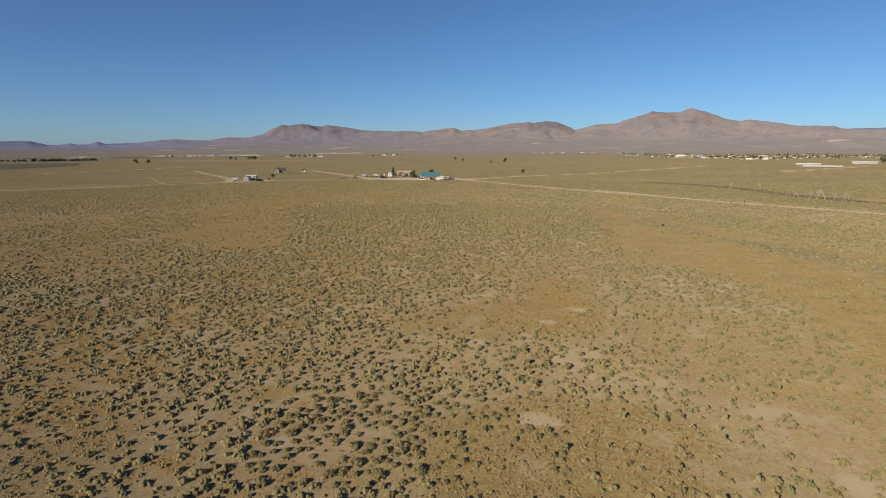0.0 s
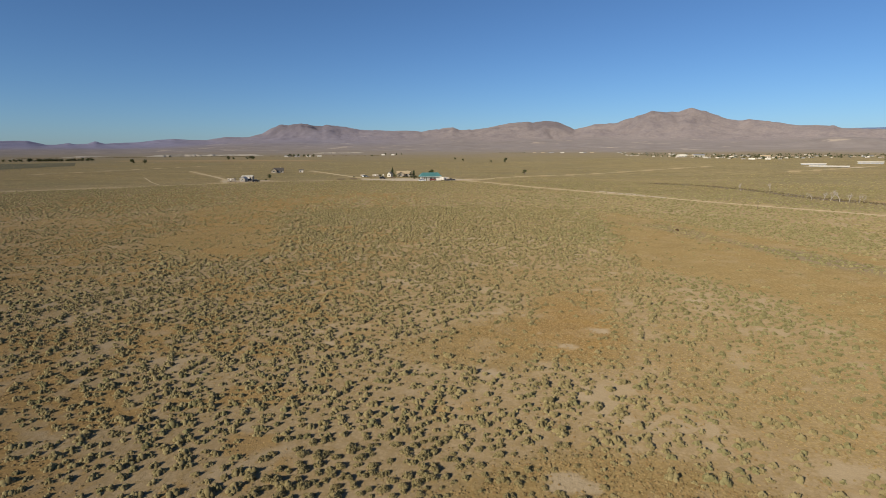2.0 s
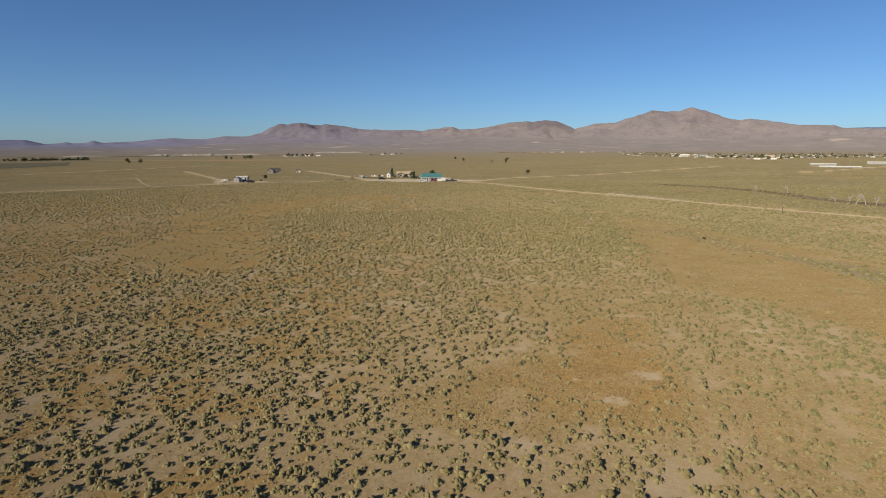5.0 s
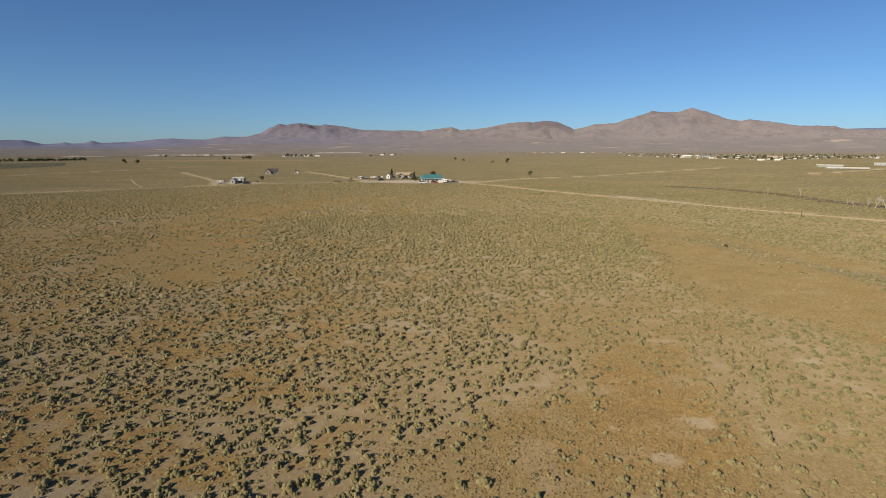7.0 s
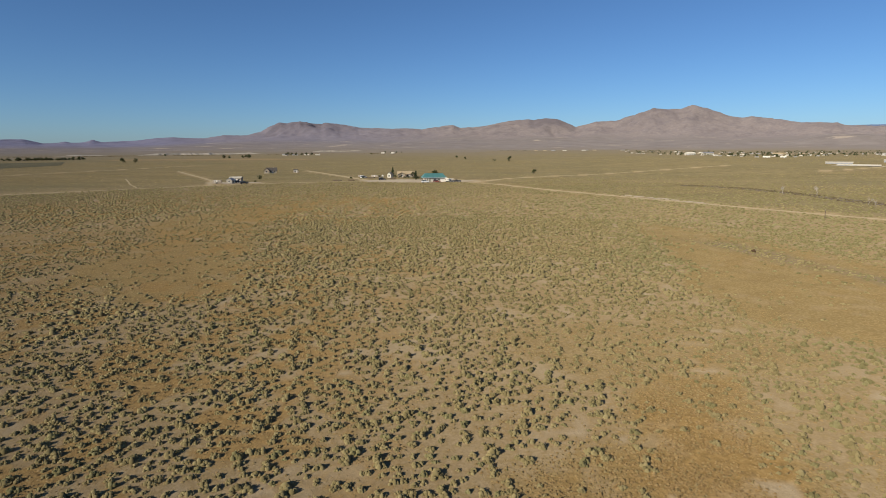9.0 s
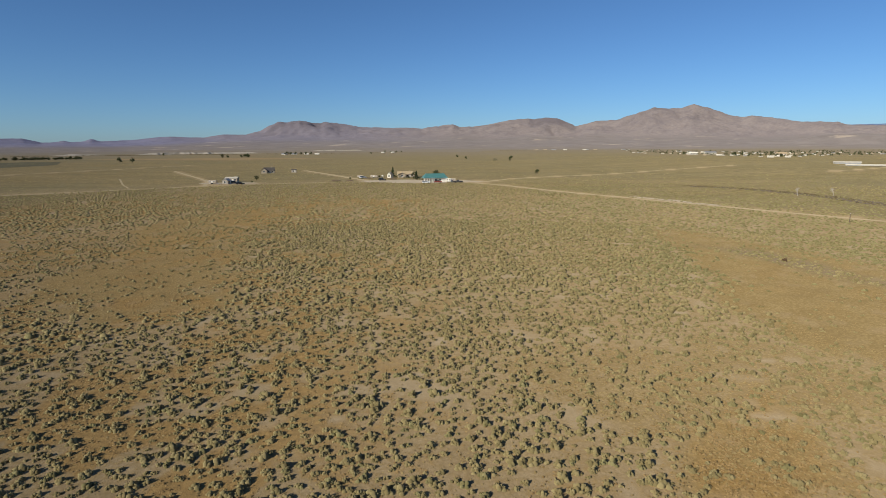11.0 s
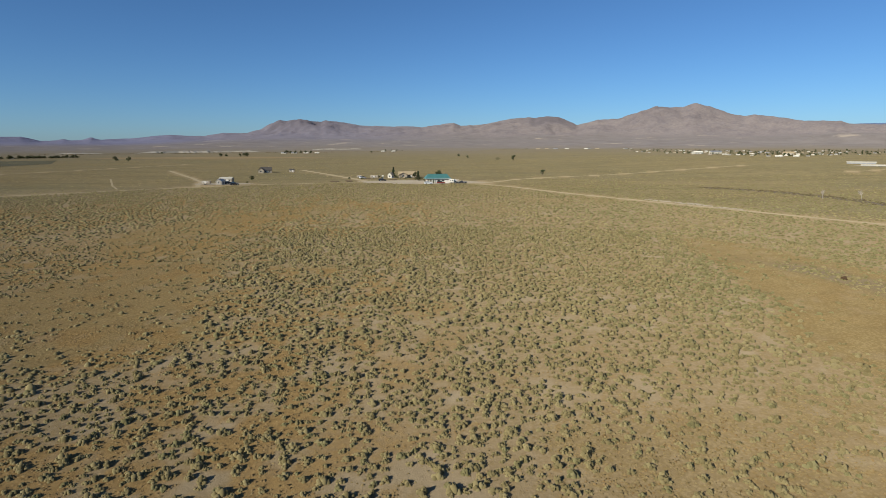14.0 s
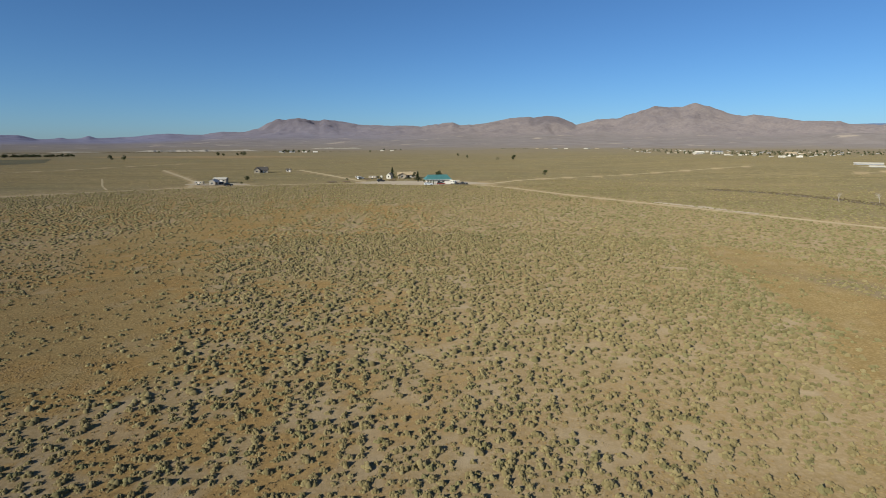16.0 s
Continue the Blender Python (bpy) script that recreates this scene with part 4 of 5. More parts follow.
# ---------------------------------------------------------------- trees, poles and stones
def leaf_cloud(rng, centres, radii, count, size):
    """Small leaf sprays, as bent quads, in and over a group of clumps."""
    centres, radii = np.array(centres), np.array(radii)
    k = rng.integers(0, len(centres), count)
    d = rng.normal(size=(count, 3)); d /= np.linalg.norm(d, axis=1)[:, None]
    p = centres[k] + d * (radii[k] * rng.uniform(0.55, 1.05, count))[:, None]
    a = rng.normal(size=(count, 3)); a /= np.linalg.norm(a, axis=1)[:, None]
    b = np.cross(a, d + 1e-3); b /= np.linalg.norm(b, axis=1)[:, None]
    s = size * rng.uniform(0.6, 1.4, count)[:, None]
    v = np.stack([p - a * s, p + b * s * 0.6 + d * s * 0.3, p + a * s, p - b * s * 0.6 + d * s * 0.2], 1).reshape(-1, 3)
    return v, np.arange(count * 4).reshape(-1, 4)


def tree(label, h, spread, leaves, seed, m=None, group="", conifer=False):
    rng = np.random.default_rng(seed)
    t = thing("tree", label, "tree", group, m=m)
    bm = bm_tube((0, 0, -0.2), (0, 0, h * 0.55), h * 0.035, h * 0.018)
    cs, rs = [], []
    if conifer:
        bm_tube((0, 0, h * 0.5), (0, 0, h * 0.95), h * 0.02, 0.02, bm=bm)
        for i in range(9):
            z = h * (0.12 + 0.86 * i / 8)
            r = spread * (1.05 - i / 8.6)
            for k in range(4):
                a = rng.uniform(0, 6.28)
                cs.append((math.cos(a) * r * 0.45, math.sin(a) * r * 0.45, z)); rs.append(r * 0.55 + 0.1)
    else:
        for i in range(7):
            a, up = i * 0.9 + rng.uniform(0, 0.6), rng.uniform(0.3, 0.82)
            tip = (math.cos(a) * spread * 0.5, math.sin(a) * spread * 0.5, h * up)
            bm_tube((0, 0, h * rng.uniform(0.25, 0.5)), tip, h * 0.018, h * 0.006, 5, bm)
            cs.append(tip); rs.append(spread * rng.uniform(0.4, 0.6))
        cs.append((0, 0, h * 0.82)); rs.append(spread * 0.5)
    part("trunk", bm, M["bark"], t)
    v, f = leaf_cloud(rng, cs, rs, 250, h * 0.07)
    crown = new("crown", mesh_of("crown", v, f, leaves))
    crown.parent = t
    return t


tree("dark conifer beside the teal-roofed house", 5.6, 1.6, M["conifer"], 1, pose(-21.2, 392, 0), conifer=True)
tree("tall dark tree behind the sheds", 6.0, 1.5, M["conifer"], 2, pose(-40.6, 442, 0), conifer=True)
tree("dark leafy tree beside the tan-roofed house", 4.2, 2.2, M["green"], 3, pose(-24.0, 418, 0))
tree("dark leafy tree behind the teal roof", 6.2, 2.6, M["green"], 4, pose(-8.6, 393, 0))
tree("round dark tree beside the white house", 3.4, 1.5, M["green"], 5, pose(-121.5, 391, 0))
YARD_BUSHES = ((-33, 414, 1.5), (-27, 411, 1.3), (-37, 417, 1.8), (-45, 411, 1.3), (-48, 420, 1.6), (-23.5, 405, 1.4), (-57, 405, 1.2), (-20, 400, 1.5), (-65, 404, 1.3), (-17, 386, 1.2), (-136, 388, 1.4), (-118, 372, 1.1))
bush = tree("dark rounded bush in the gravel yard", 1.6, 1.1, M["green"], 21, pose(-29.5, 405, 0.05), "bushes of the yard")
for i, (x, y, k) in enumerate(YARD_BUSHES):
    copy_thing(bush, pose(x, y, 0.05, 0, 0, i * 71)).scale = [k * 0.8, k * 0.8, k * 0.7]
wild = [tree("lone dark tree on the open plain", h, s, M["green"], 10 + i, pose(x, y, float(rise(x, y))), "trees on the plain") for i, (x, y, h, s) in enumerate((
    (-455, 818, 8, 3.8), (-436, 816, 7, 3.5), (64, 447, 4.0, 1.8), (91, 824, 7.5, 3.2), (33, 950, 5, 2.4), (72, 850, 3.2, 3.6), (446, 563, 7, 3.6)))]
rng = np.random.default_rng(77)
row = [(-960 + 4.4 * i, 857 + 2.6 * i) for i in range(52)] + [(-735 + 1.5 * i, 990 + 1.8 * i) for i in range(44)]
for i, (x, y) in enumerate(row):
    copy_thing(wild[i % 2], pose(x + rng.uniform(-4, 4), y + rng.uniform(-6, 6), 0, 0, 0, rng.uniform(0, 360))).scale = [rng.uniform(0.55, 1.0), rng.uniform(0.8, 1.3), rng.uniform(0.4, 0.85)]
for x, y in ((-203, 1585), (-207, 1990), (-185, 1985), (-168, 2000), (-150, 2010), (-452, 1640), (-464, 1700), (-440, 1690), (-400, 1650), (-429, 1115), (-420, 1118), (-434, 1247), (-428, 1250), (-719, 1466), (-140, 2500), (-120, 2500), (-70, 2480), (-40, 2480), (22, 1065), (-405, 1150), (-398, 1156), (-392, 1153), (-425, 1530), (-412, 1536), (-398, 1528), (-385, 1540), (-372, 1535), (-360, 1545)):
    copy_thing(wild[i % 2], pose(x, y, 0, 0, 0, rng.uniform(0, 360))).scale = [rng.uniform(0.7, 1.1)] * 3
    i += 1


def dead_tree(label, h, seed, m):
    r = random.Random(seed)
    t = thing("dead_tree", label, "tree", "bare trees along the wash", m=m)
    trunk, limbs = bmesh.new(), bmesh.new()

    def grow(p, d, length, rad, depth):
        q = p + d * length
        bm_tube(p, q, rad, rad * 0.62, 6 if depth < 2 else 4, trunk if depth == 0 else limbs)
        if depth < 5:
            for _ in range(3 if depth < 3 else 2):
                e = (d + Vector((r.uniform(-0.8, 0.8), r.uniform(-0.8, 0.8), r.uniform(-0.1, 0.5)))).normalized()
                grow(q, e, length * r.uniform(0.5, 0.85), rad * 0.6, depth + 1)
    grow(Vector((0, 0, -0.2)), Vector((r.uniform(-0.4, 0.4), r.uniform(-0.3, 0.3), 1)).normalized(), h * 0.34, h * 0.036, 0)
    part("trunk", trunk, M["dead"], t)
    part("branchwork", limbs, M["dead"], t)


for i, (x, y, h) in enumerate(((143, 273, 5.0), (154, 268, 4.6), (146, 229, 3.6), (145, 224, 3.2), (148, 222, 4.2), (149, 219.5, 5.2), (151, 217, 5.6), (153, 215, 4.6), (156, 214, 3.6), (158, 214, 3.0))):
    dead_tree("bleached bare tree beside the dry wash", h * 0.85, 100 + i, pose(x, y, 0, 0, 0, i * 67))


def marker_post(label, m, h):
    p = thing("marker_post", label, "post", m=m)
    part("post", bm_tube((0, 0, -0.3), (0, 0, h), 0.11, 0.09, 8), M["bark"], p)
    part("cap", bm_tube((0, 0, h), (0, 0, h + 0.08), 0.13, 0.10, 8), M["metal"], p)


marker_post("thin dark timber post beside the road", pose(106, 193, 0), 2.4)


def boulder(x, y, s, label):
    bm = bmesh.new()
    bmesh.ops.create_icosphere(bm, subdivisions=3, radius=s)
    for v in bm.verts:
        v.co *= 1 + 0.35 * noise.noise(v.co * 1.7 / s)
        v.co.z *= 0.95
    ob = part("boulder", bm, M["stone"], None, label)
    ob.location = (x, y, s * 0.35)
    tagged(ob, label, "rock")


boulder(57.6, 143, 0.44, "dark weathered stone on golden grass")



# ---------------------------------------------------------------- town on the far plain
town_rng = np.random.default_rng(5)
models = [
    gable_house("house", "white house with a pale roof in the far town", 15, 9, 3.0, 1.6, M["town_white"], M["white"], pose(430, 1010, 5, 0, 0, 10), 4, group="houses of the far town"),
    gable_house("house", "cream house with a tan roof in the far town", 14, 9, 2.9, 1.8, M["cream"], M["tan_roof"], pose(520, 905, 5, 0, 0, -20), 4, group="houses of the far town"),
    gable_house("house", "white house with a grey roof in the far town", 18, 10, 3.2, 1.9, M["town_white"], M["grey_roof"], pose(470, 1030, 5, 0, 0, -8), 4, group="houses of the far town"),
]
TOWN_EDGE = np.array([(408, 1276), (389, 969), (413, 880), (418, 756), (465, 768), (573, 847), (665, 860), (740, 880)])
for x, y, s in ((421, 900, 0.46), (447, 896, 0.42), (417, 758, 0.5), (438, 756, 0.44), (493, 950, 0.42), (460, 814, 0.36), (570, 904, 0.36)):
    copy_thing(models[0], pose(x, y, 5, 0, 0, -28 + town_rng.uniform(-20, 20))).scale = [s] * 3


def town_spot(deepest):
    k = town_rng.uniform(0, len(TOWN_EDGE) - 1.001)
    a, b = TOWN_EDGE[int(k)], TOWN_EDGE[int(k) + 1]
    p = (a + (b - a) * (k - int(k))) * (1.02 + deepest * town_rng.uniform(0, 1) ** 1.4)
    return float(p[0]), float(p[1])


for i in range(120):
    x, y = town_spot(0.75)
    copy_thing(models[i % 3], pose(x, y, 5, 0, 0, town_rng.uniform(-50, 10))).scale = [town_rng.uniform(0.20, 0.35)] * 3
for x, y in ((545, 2200), (560, 2220), (590, 2210), (690, 2180), (360, 2200), (395, 2210), (425, 2190), (470, 2200)):
    copy_thing(models[(x + y) % 3], pose(x, y, 3, 0, 0, town_rng.uniform(-40, 40))).scale = [0.9] * 3
for i in range(130):
    x, y = town_spot(0.6)
    copy_thing(wild[i % 7], pose(x, y, 5, 0, 0, town_rng.uniform(0, 360))).scale = [town_rng.uniform(0.28, 0.54) * (1 if i % 7 in (0, 1, 3, 6) else 1.5)] * 3
for x, y in ((-436, 1560), (-408, 1556), (-378, 1566), (-350, 1572), (-204, 1900), (-172, 1910)):
    copy_thing(models[2 if x < -400 else 0], pose(x, y, 0, 0, 0, town_rng.uniform(-30, 30))).scale = [0.8] * 3
for i in range(26):
    copy_thing(wild[i % 2], pose(225 + 4.2 * i, 2230 + town_rng.uniform(-10, 10), 2.5, 0, 0, town_rng.uniform(0, 360))).scale = [town_rng.uniform(0.35, 0.6)] * 3


# the trees deeper in the town stand too thick to be told apart
V, F, n = [], [], 0
for i in range(230):
    x, y = town_spot(0.8)
    me = [c for c in wild[i % 7].children if c.name.startswith("crown")][0].data
    co, tri = np.empty(len(me.vertices) * 3, np.float32), np.empty(len(me.loops), np.int32)
    me.vertices.foreach_get("co", co)
    me.loops.foreach_get("vertex_index", tri)
    k, a = town_rng.uniform(0.32, 0.58) * (1 if i % 7 in (0, 1, 3, 6) else 1.5), town_rng.uniform(0, 6.28)
    co = co.reshape(-1, 3) * k
    V.append(np.stack([co[:, 0] * math.cos(a) - co[:, 1] * math.sin(a) + x, co[:, 0] * math.sin(a) + co[:, 1] * math.cos(a) + y, co[:, 2] + 5], 1))
    F.append(tri.reshape(-1, 4) + n)
    n += len(co)
tagged(new("town_trees", mesh_of("town_trees", np.concatenate(V), np.concatenate(F), M["green"])), "dark green shade trees crowding the far town", "trees", kind="stuff")


# ---------------------------------------------------------------- shrubs and dry grass
def dome(sides, rings):
    """A small faceted dome of unit radius, open below: vertices and triangles."""
    v, f = [], []
    for k in range(rings):
        up = -0.25 + 1.35 * k / rings
        a = (np.arange(sides) + 0.5 * (k % 2)) * 2 * np.pi / sides
        v.append(np.stack([np.cos(a) * np.cos(up), np.sin(a) * np.cos(up), a * 0 + np.sin(up)], 1))
    v.append(np.array([(0, 0, 1.0)]))
    for k in range(rings - 1):
        for i in range(sides):
            j, o = (i + 1) % sides, k * sides
            if k % 2 == 0:
                f += [(o + i, o + j, o + sides + i), (o + j, o + sides + j, o + sides + i)]
            else:
                f += [(o + i, o + j, o + sides + j), (o + i, o + sides + j, o + sides + i)]
    top = (rings - 1) * sides
    f += [(top + i, top + (i + 1) % sides, rings * sides) for i in range(sides)]
    return np.concatenate(v), np.array(f)


def shrub_template(rng, lobes, sprigs, sides, rings=2):
    """A low cushion about 1 m wide: many knobs crowded round a higher middle, rough with small leafy sprigs. Triangles."""
    a = np.arange(lobes) * 2.4 + rng.uniform(-0.6, 0.6, lobes)
    out = np.sqrt((np.arange(lobes) + 0.3) / lobes)
    long = rng.uniform(0.55, 0.9)
    rs = rng.uniform(0.88, 1.15, lobes) * (0.34 / np.sqrt(lobes) + 0.05)
    high = np.maximum(0.36 - rs.max() * 0.9 - 0.27 * out ** 2 + rng.uniform(-0.03, 0.04, lobes), 0.0)
    cs = np.stack([np.cos(a) * out * 0.40, np.sin(a) * out * 0.40 * long, high], 1)
    if lobes == 1:
        cs[0], rs[0] = (0, 0, 0.0), 0.40
    cv, cf = dome(sides, rings)
    V, F, n = [], [], 0
    for c, r in zip(cs, rs):
        w = cv * (r * (1 + rng.uniform(-0.22, 0.22, len(cv))))[:, None] + c
        w[:sides, :2] = c[:2] + (w[:sides, :2] - c[:2]) * 1.02
        w[:sides, 2] = -0.03
        V.append(w); F.append(cf + n); n += len(cv)
    if sprigs:
        k = rng.integers(0, lobes, sprigs)
        d = rng.normal(size=(sprigs, 3)); d[:, 2] = np.abs(d[:, 2]) * 1.2
        d /= np.linalg.norm(d, axis=1)[:, None]
        base = cs[k] + d * (rs[k] * 0.88)[:, None]
        lift = d + np.array((0, 0, 0.8)) + rng.normal(size=(sprigs, 3)) * 0.3
        lift /= np.linalg.norm(lift, axis=1)[:, None]
        side = np.cross(lift, rng.normal(size=(sprigs, 3))); side /= np.linalg.norm(side, axis=1)[:, None]
        L = rng.uniform(0.06, 0.12, sprigs)[:, None] * (1 if lobes > 1 else 1.5)
        W2 = L * rng.uniform(0.45, 0.7, sprigs)[:, None]
        tri = np.stack([base - side * W2, base + side * W2, base + lift * L], 1).reshape(-1, 3)
        tri[:, 2] = np.maximum(tri[:, 2], 0.0)
        V.append(tri); F.append(np.arange(sprigs * 3).reshape(-1, 3) + n)
    return np.concatenate(V), np.concatenate(F)


def scatter(templates, x, y, size, tall, rng):
    """Many copies of the templates in one mesh."""
    pick, turn = rng.integers(0, len(templates), len(x)), rng.uniform(0, 2 * np.pi, len(x))
    V, F, n = [], [], 0
    for k, (tv, tf) in enumerate(templates):
        i = np.where(pick == k)[0]
        c, s = np.cos(turn[i])[:, None], np.sin(turn[i])[:, None]
        px = (tv[None, :, 0] * c - tv[None, :, 1] * s) * size[i, None] + x[i, None]
        py = (tv[None, :, 0] * s + tv[None, :, 1] * c) * size[i, None] + y[i, None]
        pz = tv[None, :, 2] * (size * tall)[i, None] + ground_z(x[i], y[i])[:, None]
        V.append(np.stack([px, py, pz], 2).reshape(-1, 3))
        F.append((tf[None] + (np.arange(len(i)) * len(tv))[:, None, None] + n).reshape(-1, 3))
        n += len(i) * len(tv)
    return np.concatenate(V), np.concatenate(F)


def ground_z(x, y):
    return (fbm(x, y, 14, 3) - 0.5) * 0.22 * (1 - smooth(80, 190, np.hypot(x, y))) - 0.03 + rise(x, y)


def in_view(x, y):
    """The wedge of the plain that the flight looks over."""
    return (np.abs(x + 1) < 0.86 * y + 12)


def spots(rng, x0, x1, y0, y1, gap):
    """Loosely even spots, as desert shrubs keep their distance from one another."""
    gx, gy = np.meshgrid(np.arange(x0, x1, gap), np.arange(y0, y1, gap * 0.87))
    gx[1::2] += gap / 2
    n = gx.size
    return gx.ravel() + rng.normal(0, gap * 0.27, n), gy.ravel() + rng.normal(0, gap * 0.27, n)


rng = np.random.default_rng(11)
ax, ay = spots(rng, -190, 190, 18, 205, 0.88)
bx, by = spots(rng, -380, 380, 60, 410, 1.22)
ra, rb = (np.hypot(x + 3, np.maximum(y - 67, 0)) for x, y in ((ax, ay), (bx, by)))
sx, sy = np.concatenate([ax[ra < 135], bx[rb >= 135]]), np.concatenate([ay[ra < 135], by[rb >= 135]])
thin = 1 - 0.8 * smooth(300, 430, np.hypot(sx, sy) + (fbm(sx, sy, 40, 97) - 0.5) * 90)
keep = in_view(sx, sy) & (rng.uniform(0, 1, len(sx)) < thin * shrub_density(sx, sy))
sx, sy = sx[keep], sy[keep]
size = (1 - 0.2 * west_thin(sx, sy)) * (1 - 0.08 * smooth(40, 75, sx + 0.12 * sy - 12)) * (1 - 0.3 * smooth(0, 15, past_road(sx, sy)) * (1 - smooth(0, 60, sx))) * (1 - 0.25 * grass_cover(sx, sy)) * np.clip(rng.lognormal(-0.29, 0.25, len(sx)), 0.34, 1.2)
tall = rng.uniform(0.8, 1.12, len(sx))
reach = np.hypot(sx + 3, np.maximum(sy - 67, 0))

# the shrubs of the nearest strip stand one by one
single = (np.abs(sx + 2) < 11) & (sy > 30) & (sy < 96)
order = np.where(single)[0][:300]
single = np.zeros(len(sx), bool)
single[order] = True

fine = [shrub_template(rng, int(rng.integers(9, 16)), 160, 6, 3) for _ in range(10)]
stem = bm_tube((0, 0, -0.05), (0.05, 0.02, 0.36), 0.045, 0.02, 6)
stem_mesh = bpy.data.meshes.new("stem")
stem.to_mesh(stem_mesh); stem.free(); stem_mesh.materials.append(M["wood"])
fine_meshes = [mesh_of("foliage", v, f, M["sage"], True) for v, f in fine]
gz = ground_z(sx, sy)
for j, i in enumerate(order):
    shape = "low spreading" if tall[i] < 0.9 else "upright rounded"
    big = "large" if size[i] > 1.05 else "small" if size[i] < 0.7 else "middling"
    s = thing("sagebrush", f"{big} {shape} grey-green sagebrush on sandy soil", "shrub", "sagebrush of the plain", m=pose(sx[i], sy[i], gz[i], 0, 0, rng.uniform(0, 360)))
    s.scale = (size[i], size[i], size[i] * tall[i])
    for name, me in (("foliage", fine_meshes[j % 10]), ("stem", stem_mesh)):
        ob = new(name, me)
        ob.parent = s

near = ~single & (reach < 52)
middle = ~single & (reach >= 52) & (reach < 135)
beyond = ~single & (reach >= 135) & (reach < 215)
outlying = ~single & (reach >= 215)
green = rng.uniform(0, 1, len(sx)) < 0.12 + 0.2 * smooth(130, 220, sy) + 0.75 * smooth(14, 34, sx - 0.05 * (sy - 60)) * smooth(0.35, 0.6, fbm(sx, sy, 22, 103, 3))
near_t = [shrub_template(rng, int(rng.integers(6, 9)), 14, 4) for _ in range(16)]
mid_t = [shrub_template(rng, int(rng.integers(2, 4)), 4, 4) for _ in range(12)]
far_t = [shrub_template(rng, 1, 0, 5) for _ in range(8)]
out_t = [shrub_template(rng, 1, 0, 3) for _ in range(8)]
for name, mask, tpl, label in (("near_scrub", near, near_t, "sagebrush scattered over sandy soil"),
                               ("middle_scrub", middle, mid_t, "sagebrush scrub on the open plain"),
                               ("far_scrub", beyond, far_t, "low sagebrush scrub before the road"),
                               ("outlying_scrub", outlying, out_t, "low sagebrush scrub along the road")):
    for tone, which, mat in (("grey-brown", ~green, M["sage"]), ("grey-green", green, M["rabbitbrush"])):
        i = mask & which
        v, f = scatter(tpl, sx[i], sy[i], size[i] * (1.06 if mask is near else 1.23 if mask is middle else 1.42), tall[i] * (1.10 if mask is near else 1.0 if mask is middle else 0.72), rng)
        tagged(new(name, mesh_of(name, v, f, mat, True)), f"{tone} {label}", "scrub", kind="stuff")

# dry grass tufts
N = 360000
tx, ty = rng.uniform(-100, 90, N), rng.uniform(22, 170, N)
want = (0.5 + 0.5 * grass_cover(tx, ty)) * (1 - bare_cover(tx, ty)) * (1 - clear_ground(tx, ty)) * (0.6 * smooth(0.40, 0.6, fbm(tx, ty, 3.0, 65, 3)) + 0.8 * rust_cover(tx, ty))
near_enough = np.hypot(tx + 3, np.maximum(ty - 67, 0)) < 105
keep = in_view(tx, ty) & near_enough & (rng.uniform(0, 1, N) < want)
N = 420000
gx, gy = rng.uniform(-48, 40, N), rng.uniform(26, 118, N)
thick = in_view(gx, gy) & (np.hypot(gx + 3, np.maximum(gy - 67, 0)) < 55) & (rng.uniform(0, 1, N) < (grass_cover(gx, gy) - 0.2) * 1.4 * (1 - 0.9 * bare_cover(gx, gy)) * smooth(0.25, 0.5, fbm(gx, gy, 2.2, 65, 3)))
tx, ty = np.concatenate([tx[keep], gx[thick]]), np.concatenate([ty[keep], gy[thick]])


def tuft_template(rng, blades):
    """A low tussock, as wide as it is high, with a lumpy crown."""
    a = np.arange(blades) * 2 * np.pi / blades + rng.uniform(-0.4, 0.4, blades)
    r = rng.uniform(0.35, 0.75, blades)
    rim = np.stack([np.cos(a) * r, np.sin(a) * r, a * 0 - 0.05], 1)
    top = np.array([(rng.uniform(-0.25, 0.25), rng.uniform(-0.25, 0.25), rng.uniform(0.6, 1.0))])
    i = np.arange(blades)
    return np.concatenate([rim, top]), np.stack([i, (i + 1) % blades, np.full(blades, blades)], 1)


tufts = [tuft_template(rng, 4) for _ in range(10)]
rust = rng.uniform(0, 1, len(tx)) < 0.15 + 0.75 * rust_cover(tx, ty)
tz = rng.uniform(0.14, 0.32, len(tx)) * (1 - 0.35 * smooth(24, 40, tx))
v, f = scatter(tufts, tx[rust], ty[rust], tz[rust], rng.uniform(0.38, 0.62, rust.sum()), rng)
tagged(new("rusty_grass", mesh_of("rusty_grass", v, f, M["rust"], True)), "rust-brown colonies of dry annual grass on sandy soil", "grass", kind="stuff")
v, f = scatter(tufts, tx[~rust], ty[~rust], tz[~rust], rng.uniform(0.36, 0.6, (~rust).sum()), rng)
tagged(new("dry_grass", mesh_of("dry_grass", v, f, M["straw"], True)), "golden tufts of dry grass on sandy soil", "grass", kind="stuff")

# sparse scrub past the road
N = 38000
px, py = rng.uniform(-700, 700, N), rng.uniform(380, 900, N)
keep = (np.abs(px) < 0.82 * py + 20) & (np.hypot(px, py) > 420) & (rng.uniform(0, 1, N) < 0.25 + 0.75 * smooth(0.4, 0.62, fbm(px, py, 45, 87))) & (clear_ground(px, py) < 0.05)
px, py = px[keep], py[keep]
v, f = scatter([shrub_template(rng, 1, 0, 3) for _ in range(6)], px, py, rng.uniform(0.6, 1.25, len(px)), rng.uniform(0.5, 0.8, len(px)), rng)
tagged(new("plain_scrub", mesh_of("plain_scrub", v, f, M["sage"])), "sparse low scrub on the far plain", "scrub", kind="stuff")

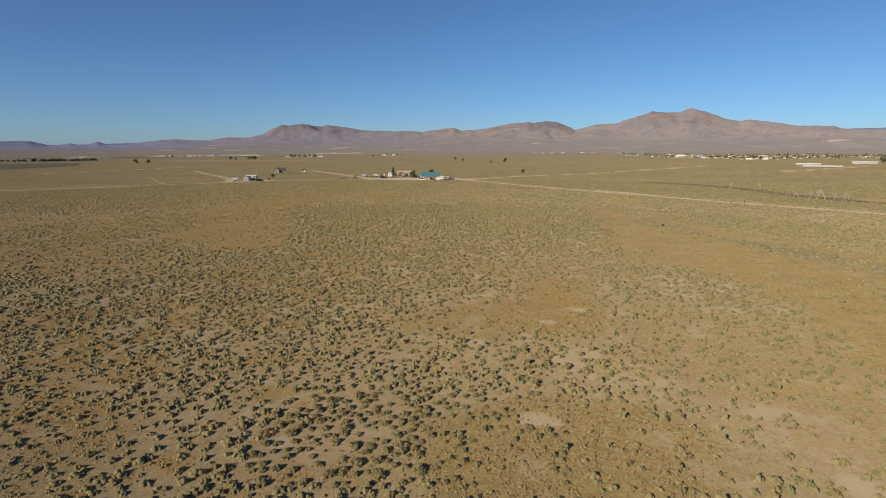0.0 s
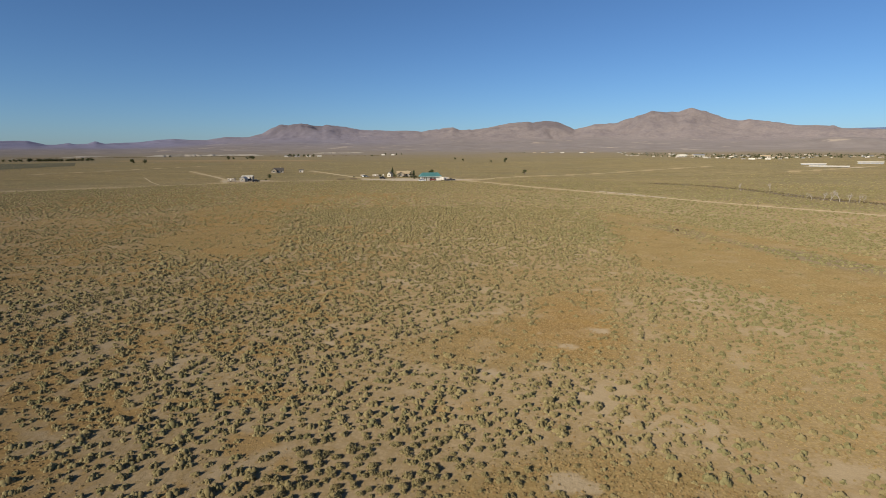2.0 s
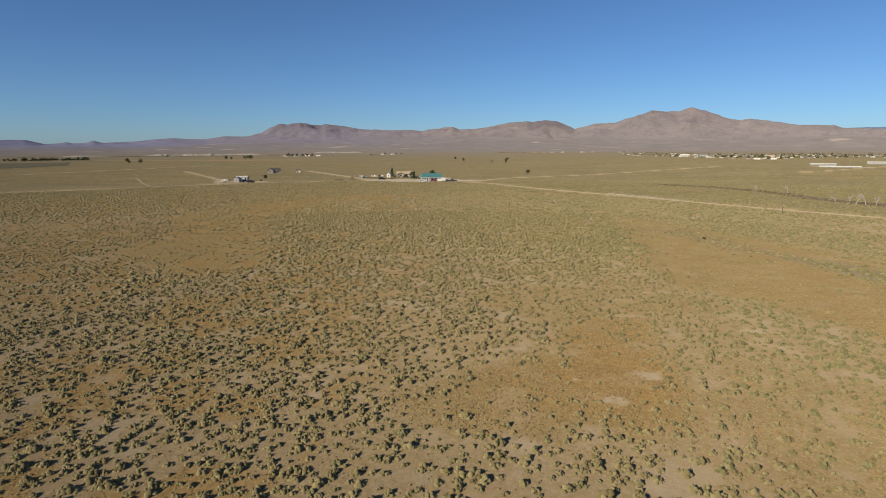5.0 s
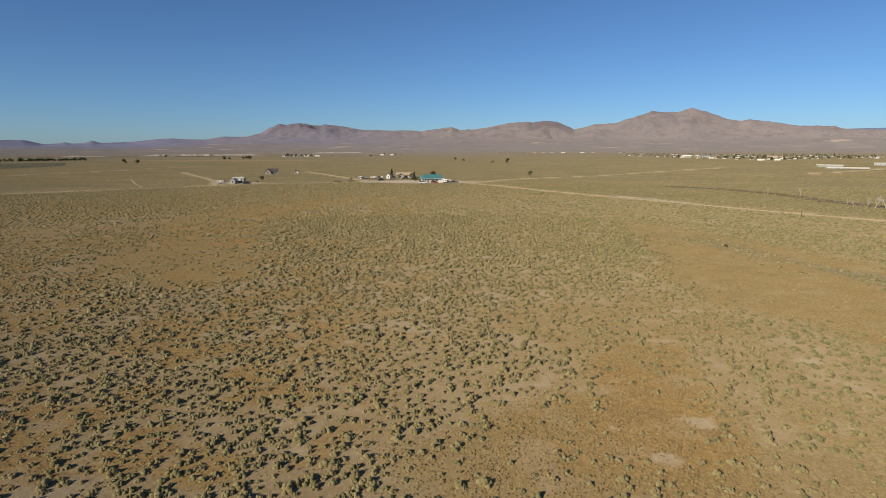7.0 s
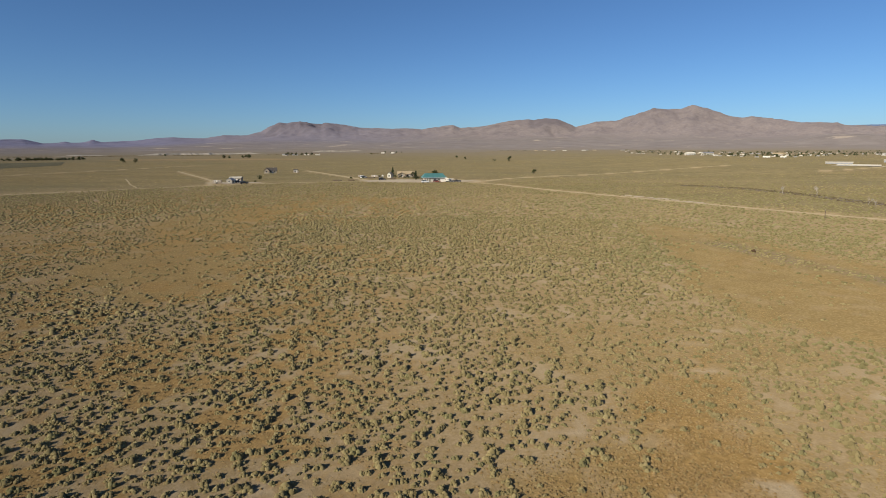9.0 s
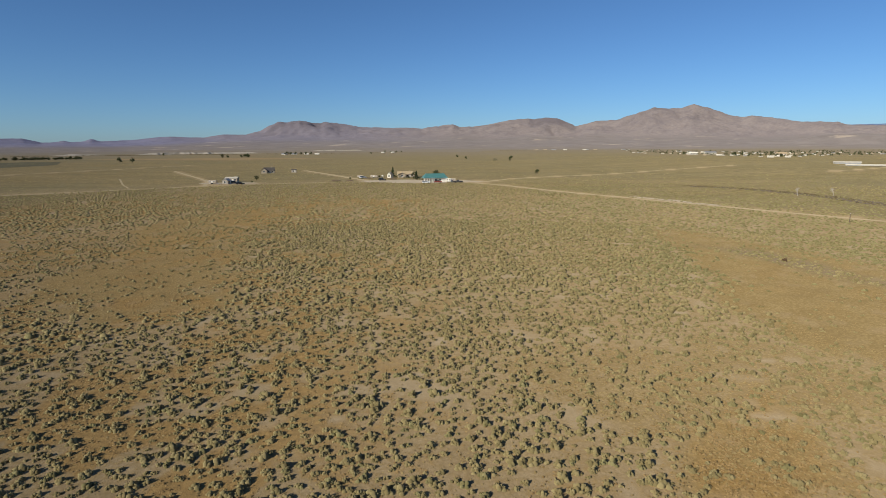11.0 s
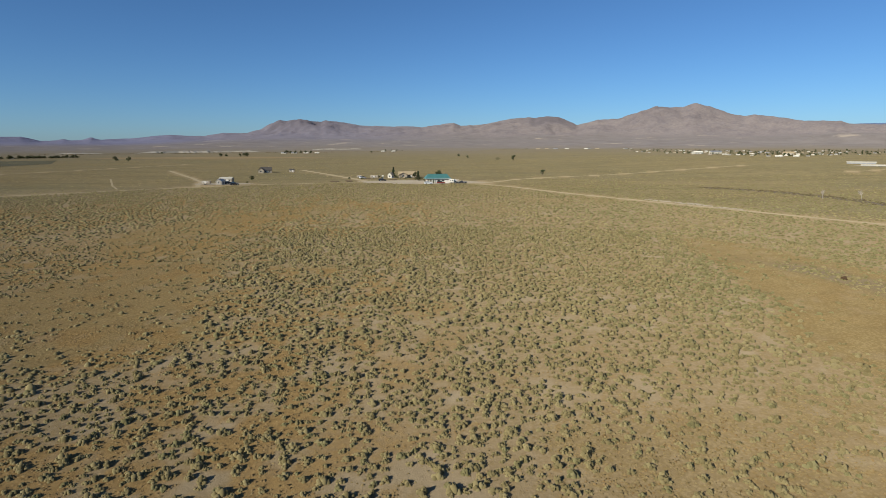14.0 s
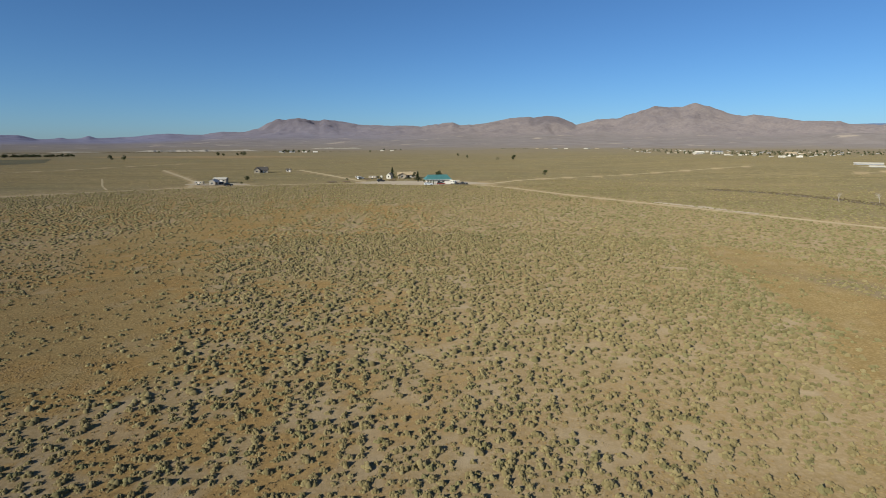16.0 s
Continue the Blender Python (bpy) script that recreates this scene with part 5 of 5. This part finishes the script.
# dark thicket along the far river bed, before the bluffs
RIVER = [(-1080, 1420), (-860, 1560), (-640, 1700), (-420, 1760), (-230, 1900)]
rx, ry = rng.uniform(-1080, -220, 8000), rng.uniform(1400, 1920, 8000)
keep = line_distance(rx, ry, RIVER) < 4 + 26 * smooth(0.45, 0.7, fbm(rx, ry, 90, 121, 3)) * rng.uniform(0, 1, len(rx))
rx, ry = rx[keep], ry[keep]
v, f = scatter([shrub_template(rng, 4, 12, 5) for _ in range(6)], rx, ry, rng.uniform(4, 8, len(rx)), rng.uniform(0.35, 0.7, len(rx)), rng)
tagged(new("river_thicket", mesh_of("river_thicket", v, f, M["brush"])), "dark low thicket along the far river bed", "brush", kind="stuff")

# leafless brush in the dry wash
wx, wy = rng.uniform(110, 185, 26000), rng.uniform(165, 335, 26000)
keep = (line_distance(wx, wy, WASH) + rng.normal(0, 1.5, len(wx)) < 3.2) & (rng.uniform(0, 1, len(wx)) < 0.35 + 0.6 * smooth(0.4, 0.6, fbm(wx, wy, 9, 29)))
wx, wy = wx[keep], wy[keep]
v, f = scatter([shrub_template(rng, 2, 10, 3) for _ in range(6)], wx, wy, rng.uniform(0.4, 1.1, len(wx)), rng.uniform(0.6, 1.2, len(wx)), rng)
tagged(new("wash_brush", mesh_of("wash_brush", v, f, M["brush"])), "grey leafless brush lining the dry wash", "brush", kind="stuff")

# scrub beside and behind the way, as it goes on all round
ox, oy = spots(rng, -170, 170, -90, 150, 1.0)
away = np.hypot(ox + 3, np.maximum(oy - 66, np.minimum(oy, 0)))
keep = (~in_view(ox, oy) | (oy < 18)) & (away < 120)
keep &= rng.uniform(0, 1, len(ox)) < shrub_density(ox, oy) * (1 - 0.88 * smooth(30, 75, away))
ox, oy = ox[keep], oy[keep]
v, f = scatter([shrub_template(rng, 1, 0, 5) for _ in range(8)], ox, oy, np.clip(rng.lognormal(-0.15, 0.28, len(ox)), 0.3, 1.3), rng.uniform(0.7, 1.0, len(ox)), rng)
tagged(new("outer_scrub", mesh_of("outer_scrub", v, f, M["sage"])), "grey-green sagebrush scrub around the open flat", "scrub", kind="stuff")
